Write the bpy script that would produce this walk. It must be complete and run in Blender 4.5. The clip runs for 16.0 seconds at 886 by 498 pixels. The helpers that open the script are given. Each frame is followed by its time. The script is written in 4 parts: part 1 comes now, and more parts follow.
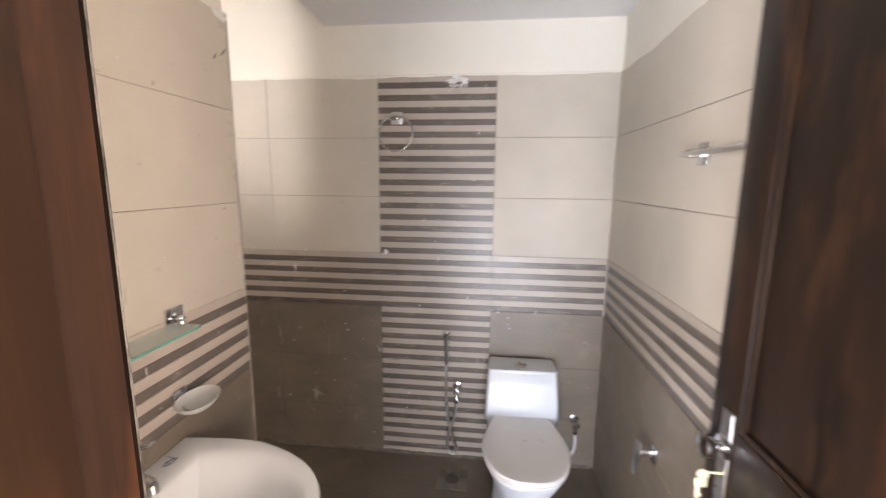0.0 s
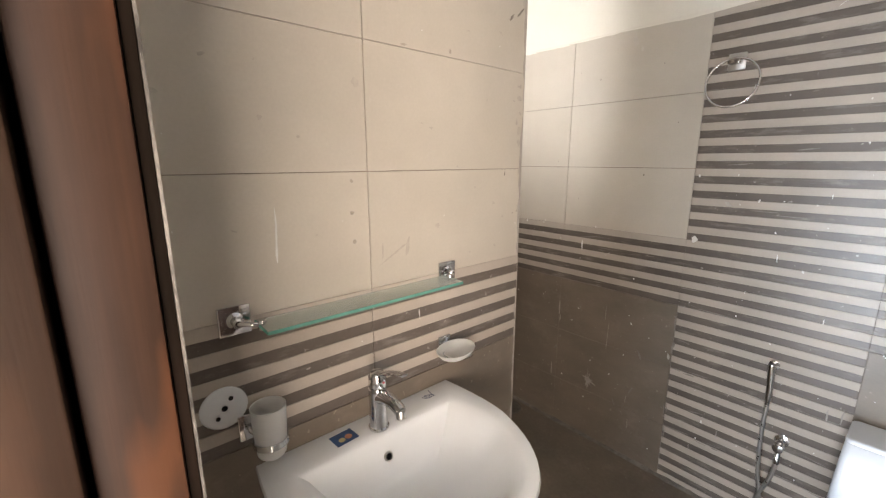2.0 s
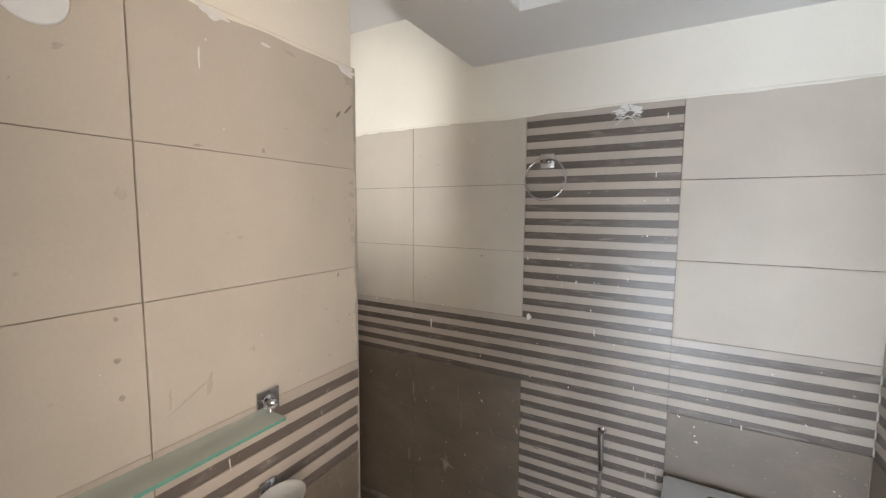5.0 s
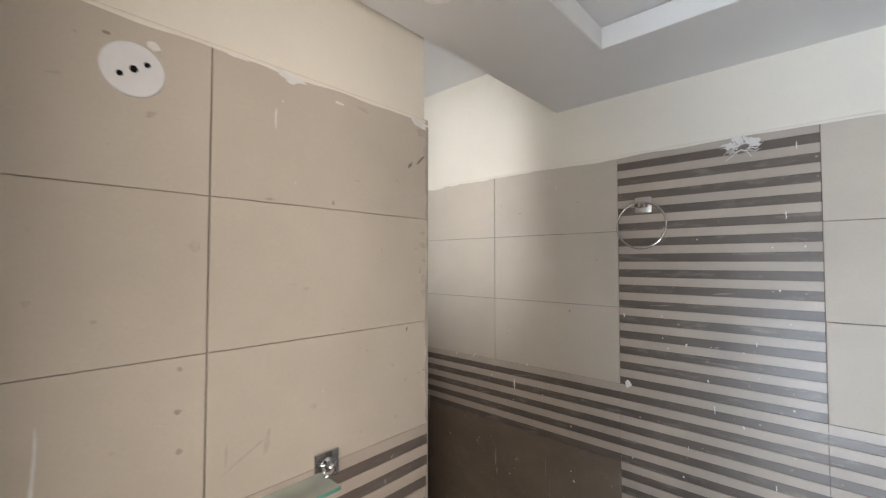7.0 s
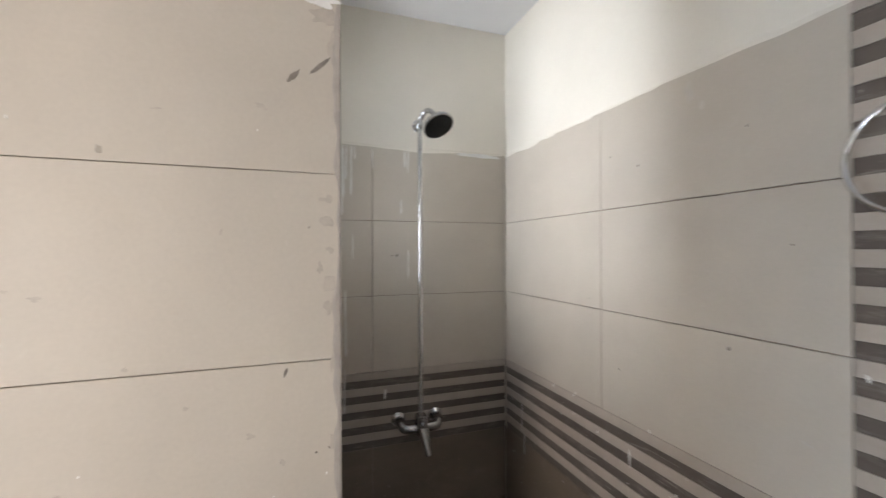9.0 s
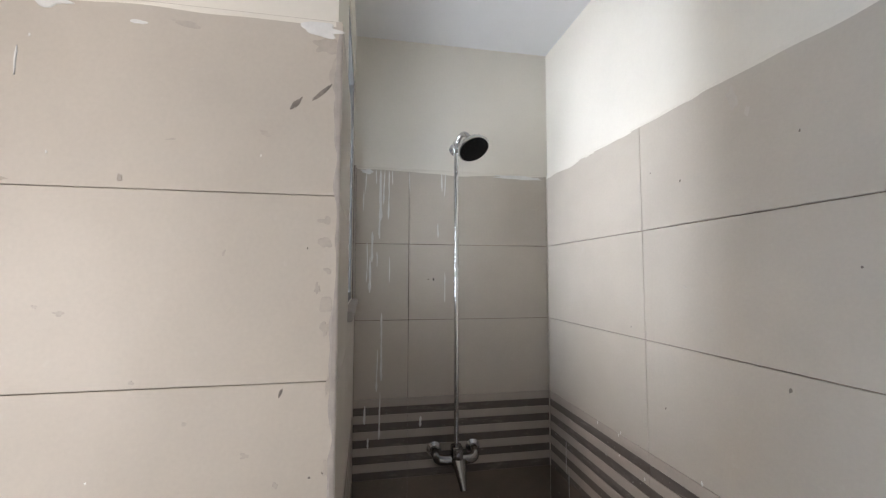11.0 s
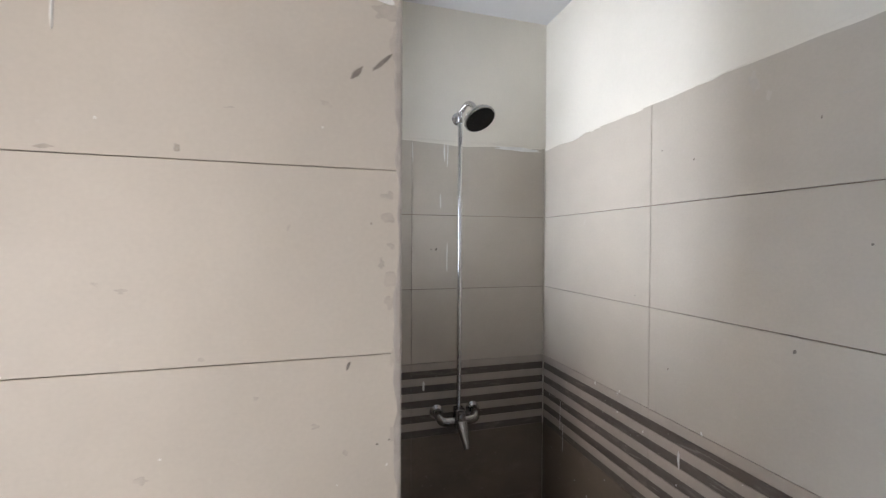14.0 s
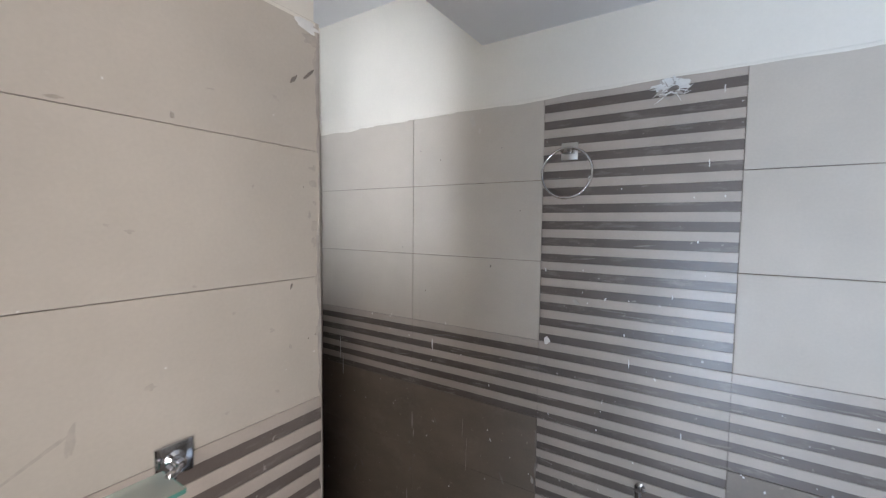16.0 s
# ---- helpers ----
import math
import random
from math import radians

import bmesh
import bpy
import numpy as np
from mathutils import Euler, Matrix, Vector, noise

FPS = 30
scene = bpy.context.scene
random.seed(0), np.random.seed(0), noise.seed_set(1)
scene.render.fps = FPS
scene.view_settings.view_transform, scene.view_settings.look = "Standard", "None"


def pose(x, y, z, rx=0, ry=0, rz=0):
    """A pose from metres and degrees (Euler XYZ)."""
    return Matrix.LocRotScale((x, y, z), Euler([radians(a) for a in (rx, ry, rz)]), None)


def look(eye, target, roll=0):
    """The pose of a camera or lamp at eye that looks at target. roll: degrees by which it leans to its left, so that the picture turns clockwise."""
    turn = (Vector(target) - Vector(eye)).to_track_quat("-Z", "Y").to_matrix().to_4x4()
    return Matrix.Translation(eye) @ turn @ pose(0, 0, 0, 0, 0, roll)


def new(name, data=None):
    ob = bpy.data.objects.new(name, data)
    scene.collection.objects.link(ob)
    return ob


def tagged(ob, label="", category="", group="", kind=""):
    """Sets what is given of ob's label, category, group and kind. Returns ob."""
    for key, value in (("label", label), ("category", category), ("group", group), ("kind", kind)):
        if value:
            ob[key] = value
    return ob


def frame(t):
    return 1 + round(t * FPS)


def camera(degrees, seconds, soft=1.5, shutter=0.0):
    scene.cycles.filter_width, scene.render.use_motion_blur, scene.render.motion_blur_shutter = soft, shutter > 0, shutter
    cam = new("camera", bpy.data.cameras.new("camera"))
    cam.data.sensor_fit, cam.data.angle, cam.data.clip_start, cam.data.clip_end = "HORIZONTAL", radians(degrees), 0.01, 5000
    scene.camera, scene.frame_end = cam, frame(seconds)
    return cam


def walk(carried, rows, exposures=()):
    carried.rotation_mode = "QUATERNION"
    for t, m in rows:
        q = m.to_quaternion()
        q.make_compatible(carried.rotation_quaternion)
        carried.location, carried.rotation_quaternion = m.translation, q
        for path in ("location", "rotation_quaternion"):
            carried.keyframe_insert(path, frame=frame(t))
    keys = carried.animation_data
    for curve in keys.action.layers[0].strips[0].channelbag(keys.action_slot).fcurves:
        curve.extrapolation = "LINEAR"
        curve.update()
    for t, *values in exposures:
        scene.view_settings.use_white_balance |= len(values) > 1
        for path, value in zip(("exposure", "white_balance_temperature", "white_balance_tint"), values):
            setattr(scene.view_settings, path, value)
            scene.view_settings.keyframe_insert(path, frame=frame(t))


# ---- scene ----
cam = camera(94.5, 16.0, soft=1.3, shutter=0.35)
PATH = [
    (0, (0.05, 0.057, 1.554), (-0.176, 2.017, 1.228), 0.5),
    (0.5, (0.029, 0.204, 1.525), (-0.731, 2.012, 1.136), 0.3),
    (1, (0.071, 0.258, 1.527), (-1.052, 1.862, 1.12), 0.2),
    (1.5, (0.073, 0.232, 1.526), (-1.278, 1.648, 1.115), 0.2),
    (2, (0.087, 0.253, 1.502), (-1.389, 1.535, 1.082), 0.0),
    (2.5, (0.142, 0.231, 1.539), (-1.383, 1.462, 1.142), 0.0),
    (3, (0.191, 0.261, 1.572), (-1.227, 1.635, 1.256), 0.2),
    (3.5, (0.193, 0.283, 1.592), (-0.896, 1.943, 1.347), 0.2),
    (3.7, (0.193, 0.293, 1.599), (-0.755, 2.038, 1.359), 0.2),
    (5.8, (-0.002, 0.441, 1.677), (-1.133, 2.087, 1.559), 0.2),
    (6, (0.006, 0.431, 1.679), (-1.222, 2.007, 1.595), 0.3),
    (6.5, (0.015, 0.408, 1.675), (-1.307, 1.909, 1.688), 0.1),
    (7, (0.055, 0.509, 1.65), (-1.297, 1.98, 1.714), 0.0),
    (7.5, (0.057, 0.731, 1.597), (-1.34, 2.161, 1.659), 0.1),
    (8, (-0.015, 0.958, 1.597), (-1.468, 2.332, 1.639), 0.1),
    (8.5, (-0.08, 1.156, 1.625), (-1.708, 2.318, 1.637), 0.0),
    (9, (-0.119, 1.314, 1.652), (-2.005, 1.979, 1.66), -0.2),
    (9.2, (-0.124, 1.347, 1.658), (-2.069, 1.815, 1.664), 0.2),
    (11.3, (-0.115, 1.425, 1.64), (-2.075, 1.796, 1.778), 0.2),
    (11.5, (-0.118, 1.426, 1.635), (-2.071, 1.837, 1.769), 0.3),
    (12, (-0.135, 1.432, 1.622), (-2.067, 1.942, 1.725), 0.2),
    (12.5, (-0.148, 1.413, 1.63), (-2.066, 1.978, 1.677), 0.3),
    (13, (-0.159, 1.394, 1.632), (-2.074, 1.973, 1.636), 0.3),
    (13.5, (-0.155, 1.343, 1.652), (-2.073, 1.911, 1.627), 0.3),
    (14, (-0.138, 1.26, 1.659), (-2.061, 1.809, 1.63), 0.3),
    (14.5, (-0.106, 1.104, 1.633), (-1.968, 1.833, 1.656), 0.3),
    (15, (-0.062, 1.0, 1.6), (-1.61, 2.266, 1.624), 0.4),
    (15.5, (-0.009, 0.862, 1.606), (-1.241, 2.437, 1.552), 0.5),
    (16, (-0.008, 0.704, 1.608), (-1.098, 2.376, 1.485), 0.6),
]
EXPOSURES = [(0.0, 0.46, 7720, 23), (0.5, 0.32, 7630, 18), (1.0, 0.38, 7550, 17), (2.0, 0.66, 7400, 17), (2.6, 0.7, 7400, 17), (3.5, 0.42, 7400, 17), (5.8, 0.2, 7150, 16), (7.0, 0.12, 7050, 16), (8.4, 0.46, 6980, 16), (9.0, 0.48, 6640, 15), (12.5, 0.46, 6360, 16), (14.0, 0.4, 6380, 16), (14.6, 0.28, 6460, 14), (15.2, 0.26, 6380, 16), (16.0, 0.11, 6260, 16)]
walk(cam, [(t, look(eye, target, roll)) for t, eye, target, roll in PATH], EXPOSURES)

# ---- world and lights ----
world = bpy.data.worlds.new("sky")
scene.world = world
world.use_nodes = True
wn = world.node_tree
sky = wn.nodes.new("ShaderNodeTexSky")
sky.sky_type, sky.sun_disc = "NISHITA", False
sky.sun_elevation, sky.sun_rotation = radians(50), radians(200)
wn.nodes["Background"].inputs[1].default_value = 0.12
wn.links.new(sky.outputs[0], wn.nodes["Background"].inputs[0])


def area_lamp(name, eye, target, sx, sy, watts, colour, spread=180):
    data = bpy.data.lights.new(name, "AREA")
    data.shape, data.size, data.size_y, data.energy, data.color = "RECTANGLE", sx, sy, watts, colour
    data.spread = radians(spread)
    ob = new(name, data)
    ob.matrix_world = look(eye, target)
    return ob


# daylight in assumed openings of the unseen room outside, and in the shower's ventilator
area_lamp("balcony_daylight", (-0.22, -2.42, 0.50), (0.0, 2.2, 0.80), 2.0, 0.92, 172, (0.62, 0.80, 1.0))
# fill lamp added at the hall's left to brighten the east wall
area_lamp("east_wall_fill", (-1.62, -2.42, 1.27), (-0.60, 2.2, 1.10), 0.56, 1.7, 185, (0.78, 0.89, 1.0))
area_lamp("window_daylight", (1.72, -0.87, 1.25), (0.0, -0.45, 1.15), 1.76, 1.6, 136, (1.0, 0.95, 0.88))
area_lamp("light_well_sky", (-1.47, 0.50, 1.90), (-1.38, 2.2, 2.05), 0.21, 0.95, 11.5, (0.84, 0.93, 1.0))

# ---- plan ----
XW, YN, XE, XA, YA = -0.806, 2.178, 0.646, -1.742, 1.380   # tile faces: west, north, east, alcove end, alcove south
YS = 0.268            # inner face of the door wall
TOP = 2.072           # top of the tiling
ROW = 0.300
CEIL, CEIL_A = 2.317, 2.614
SET = 0.009           # tiling stands proud of the plaster by this
OUT = 0.16            # wall thickness


# ---- materials ----
def nodes_of(name):
    m = bpy.data.materials.new(name)
    m.use_nodes = True
    t = m.node_tree
    return m, t, t.nodes["Principled BSDF"]


def ramp(t, fac, lo, hi, a=(0, 0, 0), b=(1, 1, 1)):
    r = t.nodes.new("ShaderNodeValToRGB")
    r.color_ramp.elements[0].position, r.color_ramp.elements[1].position = lo, hi
    r.color_ramp.elements[0].color, r.color_ramp.elements[1].color = (*a, 1), (*b, 1)
    t.links.new(fac, r.inputs[0])
    return r.outputs[0]


def noise_at(t, scale, detail=4, stretch=(1, 1, 1), rough=0.55):
    c, mp, n = t.nodes.new("ShaderNodeTexCoord"), t.nodes.new("ShaderNodeMapping"), t.nodes.new("ShaderNodeTexNoise")
    g = t.nodes.new("ShaderNodeNewGeometry")
    mp.inputs["Scale"].default_value = stretch
    n.inputs["Scale"].default_value, n.inputs["Detail"].default_value, n.inputs["Roughness"].default_value = scale, detail, rough
    t.links.new(g.outputs["Position"], mp.inputs[0])
    t.links.new(mp.outputs[0], n.inputs["Vector"])
    t.nodes.remove(c)
    return n.outputs[0]


def blend(t, fac, a, b, kind="MIX"):
    m = t.nodes.new("ShaderNodeMix")
    m.data_type, m.blend_type = "RGBA", kind
    for slot, v in ((0, fac), (6, a), (7, b)):
        if isinstance(v, (int, float)):
            m.inputs[slot].default_value = v
        elif isinstance(v, tuple):
            m.inputs[slot].default_value = (*v, 1)
        else:
            t.links.new(v, m.inputs[slot])
    return m.outputs[2]


def surface(name, base, rough, var=0.12, scale=6, fine=90, bump=0.05, metal=0.0, dust=0.0, dust_colour=(0.62, 0.58, 0.52),
            stretch=(1, 1, 1), per_piece=0.0, spec=0.5, coat=0.0, streak_stretch=(1.5, 1.5, 7)):
    """Base colour with broad stains, fine grain, dust streaks and a fine relief."""
    m, t, p = nodes_of(name)
    dark = tuple(c * (1 - var) for c in base)
    light = tuple(min(1, c * (1 + var * 0.6)) for c in base)
    col = ramp(t, noise_at(t, scale, 5, stretch), 0.3, 0.7, dark, light)
    grain = ramp(t, noise_at(t, fine, 3, stretch), 0.3, 0.7, (1 - var * 0.5,) * 3, (1, 1, 1))
    col = blend(t, 1.0, col, grain, "MULTIPLY")
    if per_piece:
        info = t.nodes.new("ShaderNodeObjectInfo")
        col = blend(t, 1.0, col, ramp(t, info.outputs["Random"], 0, 1, (1 - per_piece,) * 3, (1, 1, 1)), "MULTIPLY")
    if dust:
        streak = ramp(t, noise_at(t, 5, 8, streak_stretch, 0.7), 0.54, 0.78)
        speck = ramp(t, noise_at(t, 60, 2), 0.70, 0.76)
        col = blend(t, blend(t, 1.0, streak, (dust,) * 3, "MULTIPLY"), col, dust_colour)
        col = blend(t, blend(t, 1.0, speck, (min(1, dust * 1.6),) * 3, "MULTIPLY"), col, dust_colour)
    t.links.new(col, p.inputs["Base Color"])
    rr = t.nodes.new("ShaderNodeMapRange")
    rr.inputs[3].default_value, rr.inputs[4].default_value = max(0.02, rough - 0.08), min(1, rough + 0.12)
    t.links.new(noise_at(t, scale * 2.3, 4), rr.inputs[0])
    t.links.new(rr.outputs[0], p.inputs["Roughness"])
    p.inputs["Metallic"].default_value = metal
    p.inputs["Specular IOR Level"].default_value = spec
    p.inputs["Coat Weight"].default_value = coat
    if bump:
        b = t.nodes.new("ShaderNodeBump")
        b.inputs["Strength"].default_value, b.inputs["Distance"].default_value = bump, 0.002
        t.links.new(noise_at(t, fine, 4, stretch), b.inputs["Height"])
        t.links.new(b.outputs[0], p.inputs["Normal"])
    return m


M_CREAM = surface("cream_tile", (0.565, 0.506, 0.432), 0.47, 0.085, 3, 140, 0.03, per_piece=0.025, dust=0.10)
M_DARK = surface("brown_tile", (0.198, 0.156, 0.119), 0.40, 0.18, 4, 160, 0.05, dust=0.46, dust_colour=(0.34, 0.29, 0.24), stretch=(1, 1, 2), streak_stretch=(1, 1, 1.4), spec=0.7)
M_SDARK = surface("stripe_dark", (0.140, 0.113, 0.096), 0.34, 0.16, 6, 160, 0.05, spec=0.55, dust=0.52, dust_colour=(0.42, 0.38, 0.34), per_piece=0.06)
M_SLIGHT = surface("stripe_light", (0.47, 0.405, 0.345), 0.34, 0.10, 6, 160, 0.05, spec=0.6, dust=0.10, per_piece=0.04)
M_GROUT = surface("brown_grout", (0.33, 0.265, 0.205), 0.9, 0.78, 7, 200, 0.2)
M_PAINT = surface("cream_paint", (0.82, 0.775, 0.69), 0.7, 0.05, 2.2, 120, 0.10)
M_CEIL = surface("white_ceiling_paint", (0.76, 0.755, 0.755), 0.8, 0.03, 2, 120, 0.05)
M_TRIM = surface("white_ring_and_lit_side", (0.86, 0.86, 0.85), 0.6, 0.03, 6, 120, 0.04)
M_FLOOR = surface("brown_floor_tile", (0.185, 0.147, 0.112), 0.34, 0.28, 3, 60, 0.10, dust=0.30, dust_colour=(0.30, 0.27, 0.23))
M_PUTTY = surface("white_putty", (0.80, 0.79, 0.76), 0.8, 0.10, 30, 200, 0.3)
M_DIRT = surface("dark_smudge", (0.25, 0.215, 0.185), 0.8, 0.35, 60, 200, 0.1)
M_FAINT = surface("faded_smudge", (0.43, 0.375, 0.315), 0.7, 0.25, 60, 200, 0.0)
M_STAIN = surface("faint_stain", (0.485, 0.43, 0.367), 0.5, 0.10, 60, 200, 0.0)
M_CEMENT = surface("grey_cement", (0.50, 0.46, 0.41), 0.85, 0.15, 30, 200, 0.3)
M_SKIM = surface("pale_cement_skim", (0.42, 0.375, 0.335), 0.8, 0.12, 30, 200, 0.2)
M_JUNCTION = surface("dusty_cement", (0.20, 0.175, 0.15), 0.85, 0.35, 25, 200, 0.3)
M_HAZE = surface("pale_smear", (0.57, 0.52, 0.46), 0.5, 0.1, 30, 200, 0.0)
# dark base for a line that reads pale
M_LINE = surface("dark_putty", (0.15, 0.135, 0.12), 0.9, 0.7, 30, 200, 0.1, spec=0.05)
M_CERAMIC = surface("white_ceramic", (0.80, 0.805, 0.81), 0.10, 0.02, 4, 80, 0.0, coat=0.5)
# white ceramic with the bluish daylight on it mixed into the colour
M_TOILET = surface("blue_tinted_toilet_ceramic", (0.68, 0.72, 0.77), 0.30, 0.02, 4, 80, 0.0, coat=0.1)
M_SEAT = surface("cream_white_plastic", (0.80, 0.785, 0.78), 0.30, 0.03, 5, 80, 0.0)
M_CHROME = surface("chrome", (0.64, 0.64, 0.65), 0.09, 0.04, 30, 150, 0.0, metal=1.0)
# same chrome darkened, its reflection of dark surroundings put into the colour
M_DCHROME = surface("chrome_dark_reflection", (0.36, 0.35, 0.34), 0.12, 0.15, 30, 150, 0.0, metal=1.0)
M_LINING = surface("grey_reveal_lining", (0.20, 0.195, 0.19), 0.6, 0.15, 20, 150, 0.05)
M_STEEL = surface("brushed_steel", (0.60, 0.59, 0.57), 0.28, 0.08, 30, 150, 0.0, metal=1.0)
M_BLACK = surface("black_rubber_smudge_hole_shade", (0.004, 0.004, 0.0045), 0.30, 0.2, 40, 150, 0.0, spec=0.2)
M_PLASTIC = surface("white_plastic_plate", (0.78, 0.79, 0.80), 0.40, 0.04, 20, 150, 0.0)
M_HOSE = surface("white_hose", (0.75, 0.75, 0.74), 0.45, 0.05, 20, 150, 0.0)
M_KEY = surface("brass_key", (0.78, 0.70, 0.50), 0.30, 0.08, 40, 150, 0.0, metal=0.6)
M_RED = surface("red_dot", (0.45, 0.05, 0.06), 0.4, 0.05, 40, 150, 0.0)
M_INK = surface("blue_ink", (0.03, 0.04, 0.13), 0.7, 0.1, 40, 150, 0.0)
M_STICK = surface("blue_sticker", (0.035, 0.09, 0.22), 0.35, 0.35, 70, 150, 0.0)
M_STICK2 = surface("orange_print", (0.55, 0.22, 0.12), 0.35, 0.2, 70, 150, 0.0)
M_STICK3 = surface("yellow_print", (0.50, 0.42, 0.22), 0.35, 0.2, 70, 150, 0.0)
M_SMEAR = surface("grey_grout_smear", (0.27, 0.24, 0.212), 0.7, 0.2, 40, 200, 0.1)
M_DRAIN = surface("dull_drain_metal", (0.17, 0.15, 0.13), 0.5, 0.25, 40, 150, 0.1, metal=0.3)
M_HALL = surface("pale_hall_paint", (0.84, 0.82, 0.78), 0.75, 0.05, 2, 120, 0.08)
M_HALLF = surface("pale_hall_tile", (0.58, 0.55, 0.51), 0.10, 0.08, 3, 120, 0.0, spec=0.7)


def wood(name, a, b, knot_colour, rough, spec=0.5):
    """Stained softwood under satin lacquer: broad soft figure, fine pores, flame-shaped knots and pale scuffs."""
    m, t, p = nodes_of(name)
    g = noise_at(t, 4, 4, (5, 5, 0.5), 0.6)
    fine = noise_at(t, 110, 5, (4, 4, 0.10), 0.7)
    col = ramp(t, g, 0.30, 0.72, a, b)
    col = blend(t, 1.0, col, ramp(t, fine, 0.36, 0.62, (0.86,) * 3, (1, 1, 1)), "MULTIPLY")
    knot = ramp(t, noise_at(t, 5, 3, (4.5, 4.5, 1.3), 0.5), 0.53, 0.66)
    col = blend(t, blend(t, 1.0, knot, (0.75,) * 3, "MULTIPLY"), col, knot_colour)
    scuff = ramp(t, noise_at(t, 25, 6, (1, 1, 0.5), 0.7), 0.74, 0.80, (0, 0, 0), (0.22,) * 3)
    col = blend(t, scuff, col, (0.30, 0.26, 0.22))
    t.links.new(col, p.inputs["Base Color"])
    t.links.new(ramp(t, noise_at(t, 12, 4, (1, 1, 0.4)), 0.3, 0.7, (rough + 0.08,) * 3, (rough - 0.05,) * 3), p.inputs["Roughness"])
    p.inputs["Specular IOR Level"].default_value = spec
    bp = t.nodes.new("ShaderNodeBump")
    bp.inputs["Strength"].default_value, bp.inputs["Distance"].default_value = 0.10, 0.001
    t.links.new(fine, bp.inputs["Height"])
    t.links.new(bp.outputs[0], p.inputs["Normal"])
    return m


# frame wood in three tones: stop, paler jamb, near-black lip
M_WOOD = wood("walnut_stained_softwood", (0.0145, 0.0072, 0.0042), (0.0280, 0.0132, 0.0068), (0.040, 0.0175, 0.0085), 0.46, 0.18)
M_JAMB = wood("knotty_jamb_wood", (0.020, 0.0112, 0.0080), (0.047, 0.0225, 0.0140), (0.070, 0.0275, 0.0135), 0.48, 0.10)
M_DOOR = wood("dark_door_veneer", (0.007, 0.0042, 0.003), (0.026, 0.0130, 0.0080), (0.040, 0.017, 0.009), 0.42, 0.22)
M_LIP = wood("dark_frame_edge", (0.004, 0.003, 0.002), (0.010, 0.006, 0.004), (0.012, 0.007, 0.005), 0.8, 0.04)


def glass(name, colour, rough=0.02, frosted=0.0):
    m, t, p = nodes_of(name)
    p.inputs["Base Color"].default_value = (*colour, 1)
    p.inputs["Transmission Weight"].default_value = 1.0
    p.inputs["Roughness"].default_value = max(rough, frosted)
    p.inputs["IOR"].default_value = 1.45
    return m


M_GLASS = glass("clear_shelf_glass", (0.76, 0.835, 0.79), 0.0)
M_GLASS.node_tree.nodes["Principled BSDF"].inputs["Transmission Weight"].default_value = 0.68
M_GEDGE = surface("green_glass_edge", (0.12, 0.33, 0.27), 0.20, 0.15, 30, 100, 0.0)
M_FROST, _t, _p = nodes_of("frosted_glass")
_p.inputs["Base Color"].default_value = (0.92, 0.92, 0.90, 1)
_p.inputs["Transmission Weight"].default_value = 0.66
_p.inputs["Roughness"].default_value = 0.42
M_PANE = glass("window_glass", (0.97, 0.98, 0.98))


# ---- mesh helpers ----
def mesh_of(name, bm, *mats, smooth=False):
    bmesh.ops.recalc_face_normals(bm, faces=bm.faces)
    me = bpy.data.meshes.new(name)
    bm.to_mesh(me)
    bm.free()
    for m in mats:
        me.materials.append(m)
    if smooth:
        me.shade_smooth()
        me.set_sharp_from_angle(angle=radians(38))
    return me


def part(name, bm, material, parent=None, label="", smooth=True):
    ob = new(name, mesh_of(name, bm, material, smooth=smooth))
    if parent is not None:
        ob.parent = parent
    return tagged(ob, label)


def thing(name, label, category, at=(0, 0, 0), rz=0, group="", kind=""):
    ob = new(name)
    ob.matrix_world = pose(*at, 0, 0, rz)
    ob.empty_display_size = 0.05
    return tagged(ob, label, category, group, kind)


def box(bm, x0, x1, y0, y1, z0, z1, bevel=0.0):
    before = set(bm.verts)
    r = bmesh.ops.create_cube(bm, size=1)
    bmesh.ops.scale(bm, vec=(x1 - x0, y1 - y0, z1 - z0), verts=r["verts"])
    bmesh.ops.translate(bm, vec=((x0 + x1) / 2, (y0 + y1) / 2, (z0 + z1) / 2), verts=r["verts"])
    if bevel:
        edges = {e for v in r["verts"] for e in v.link_edges}
        bmesh.ops.bevel(bm, geom=list(edges), offset=bevel, segments=2, affect="EDGES", profile=0.5)
    return bm


def one_box(x0, x1, y0, y1, z0, z1, bevel=0.0):
    return box(bmesh.new(), x0, x1, y0, y1, z0, z1, bevel)


def rings(bm, loops, close_start=True, close_end=True, closed=True):
    """Skin through rows of points."""
    rows = [[bm.verts.new(p) for p in loop] for loop in loops]
    n = len(rows[0])
    for a, b in zip(rows, rows[1:]):
        for i in range(n if closed else n - 1):
            j = (i + 1) % n
            bm.faces.new((a[i], a[j], b[j], b[i]))
    if close_start:
        bm.faces.new(rows[0][::-1])
    if close_end:
        bm.faces.new(rows[-1])
    return bm


def lathe(bm, profile, m=None, n=28):
    """profile: (radius, height) pairs turned about the local z axis, laid by m."""
    m = m or Matrix()
    loops = [[m @ Vector((r * math.cos(a), r * math.sin(a), h)) for a in (2 * math.pi * i / n for i in range(n))] for r, h in profile]
    return rings(bm, loops)


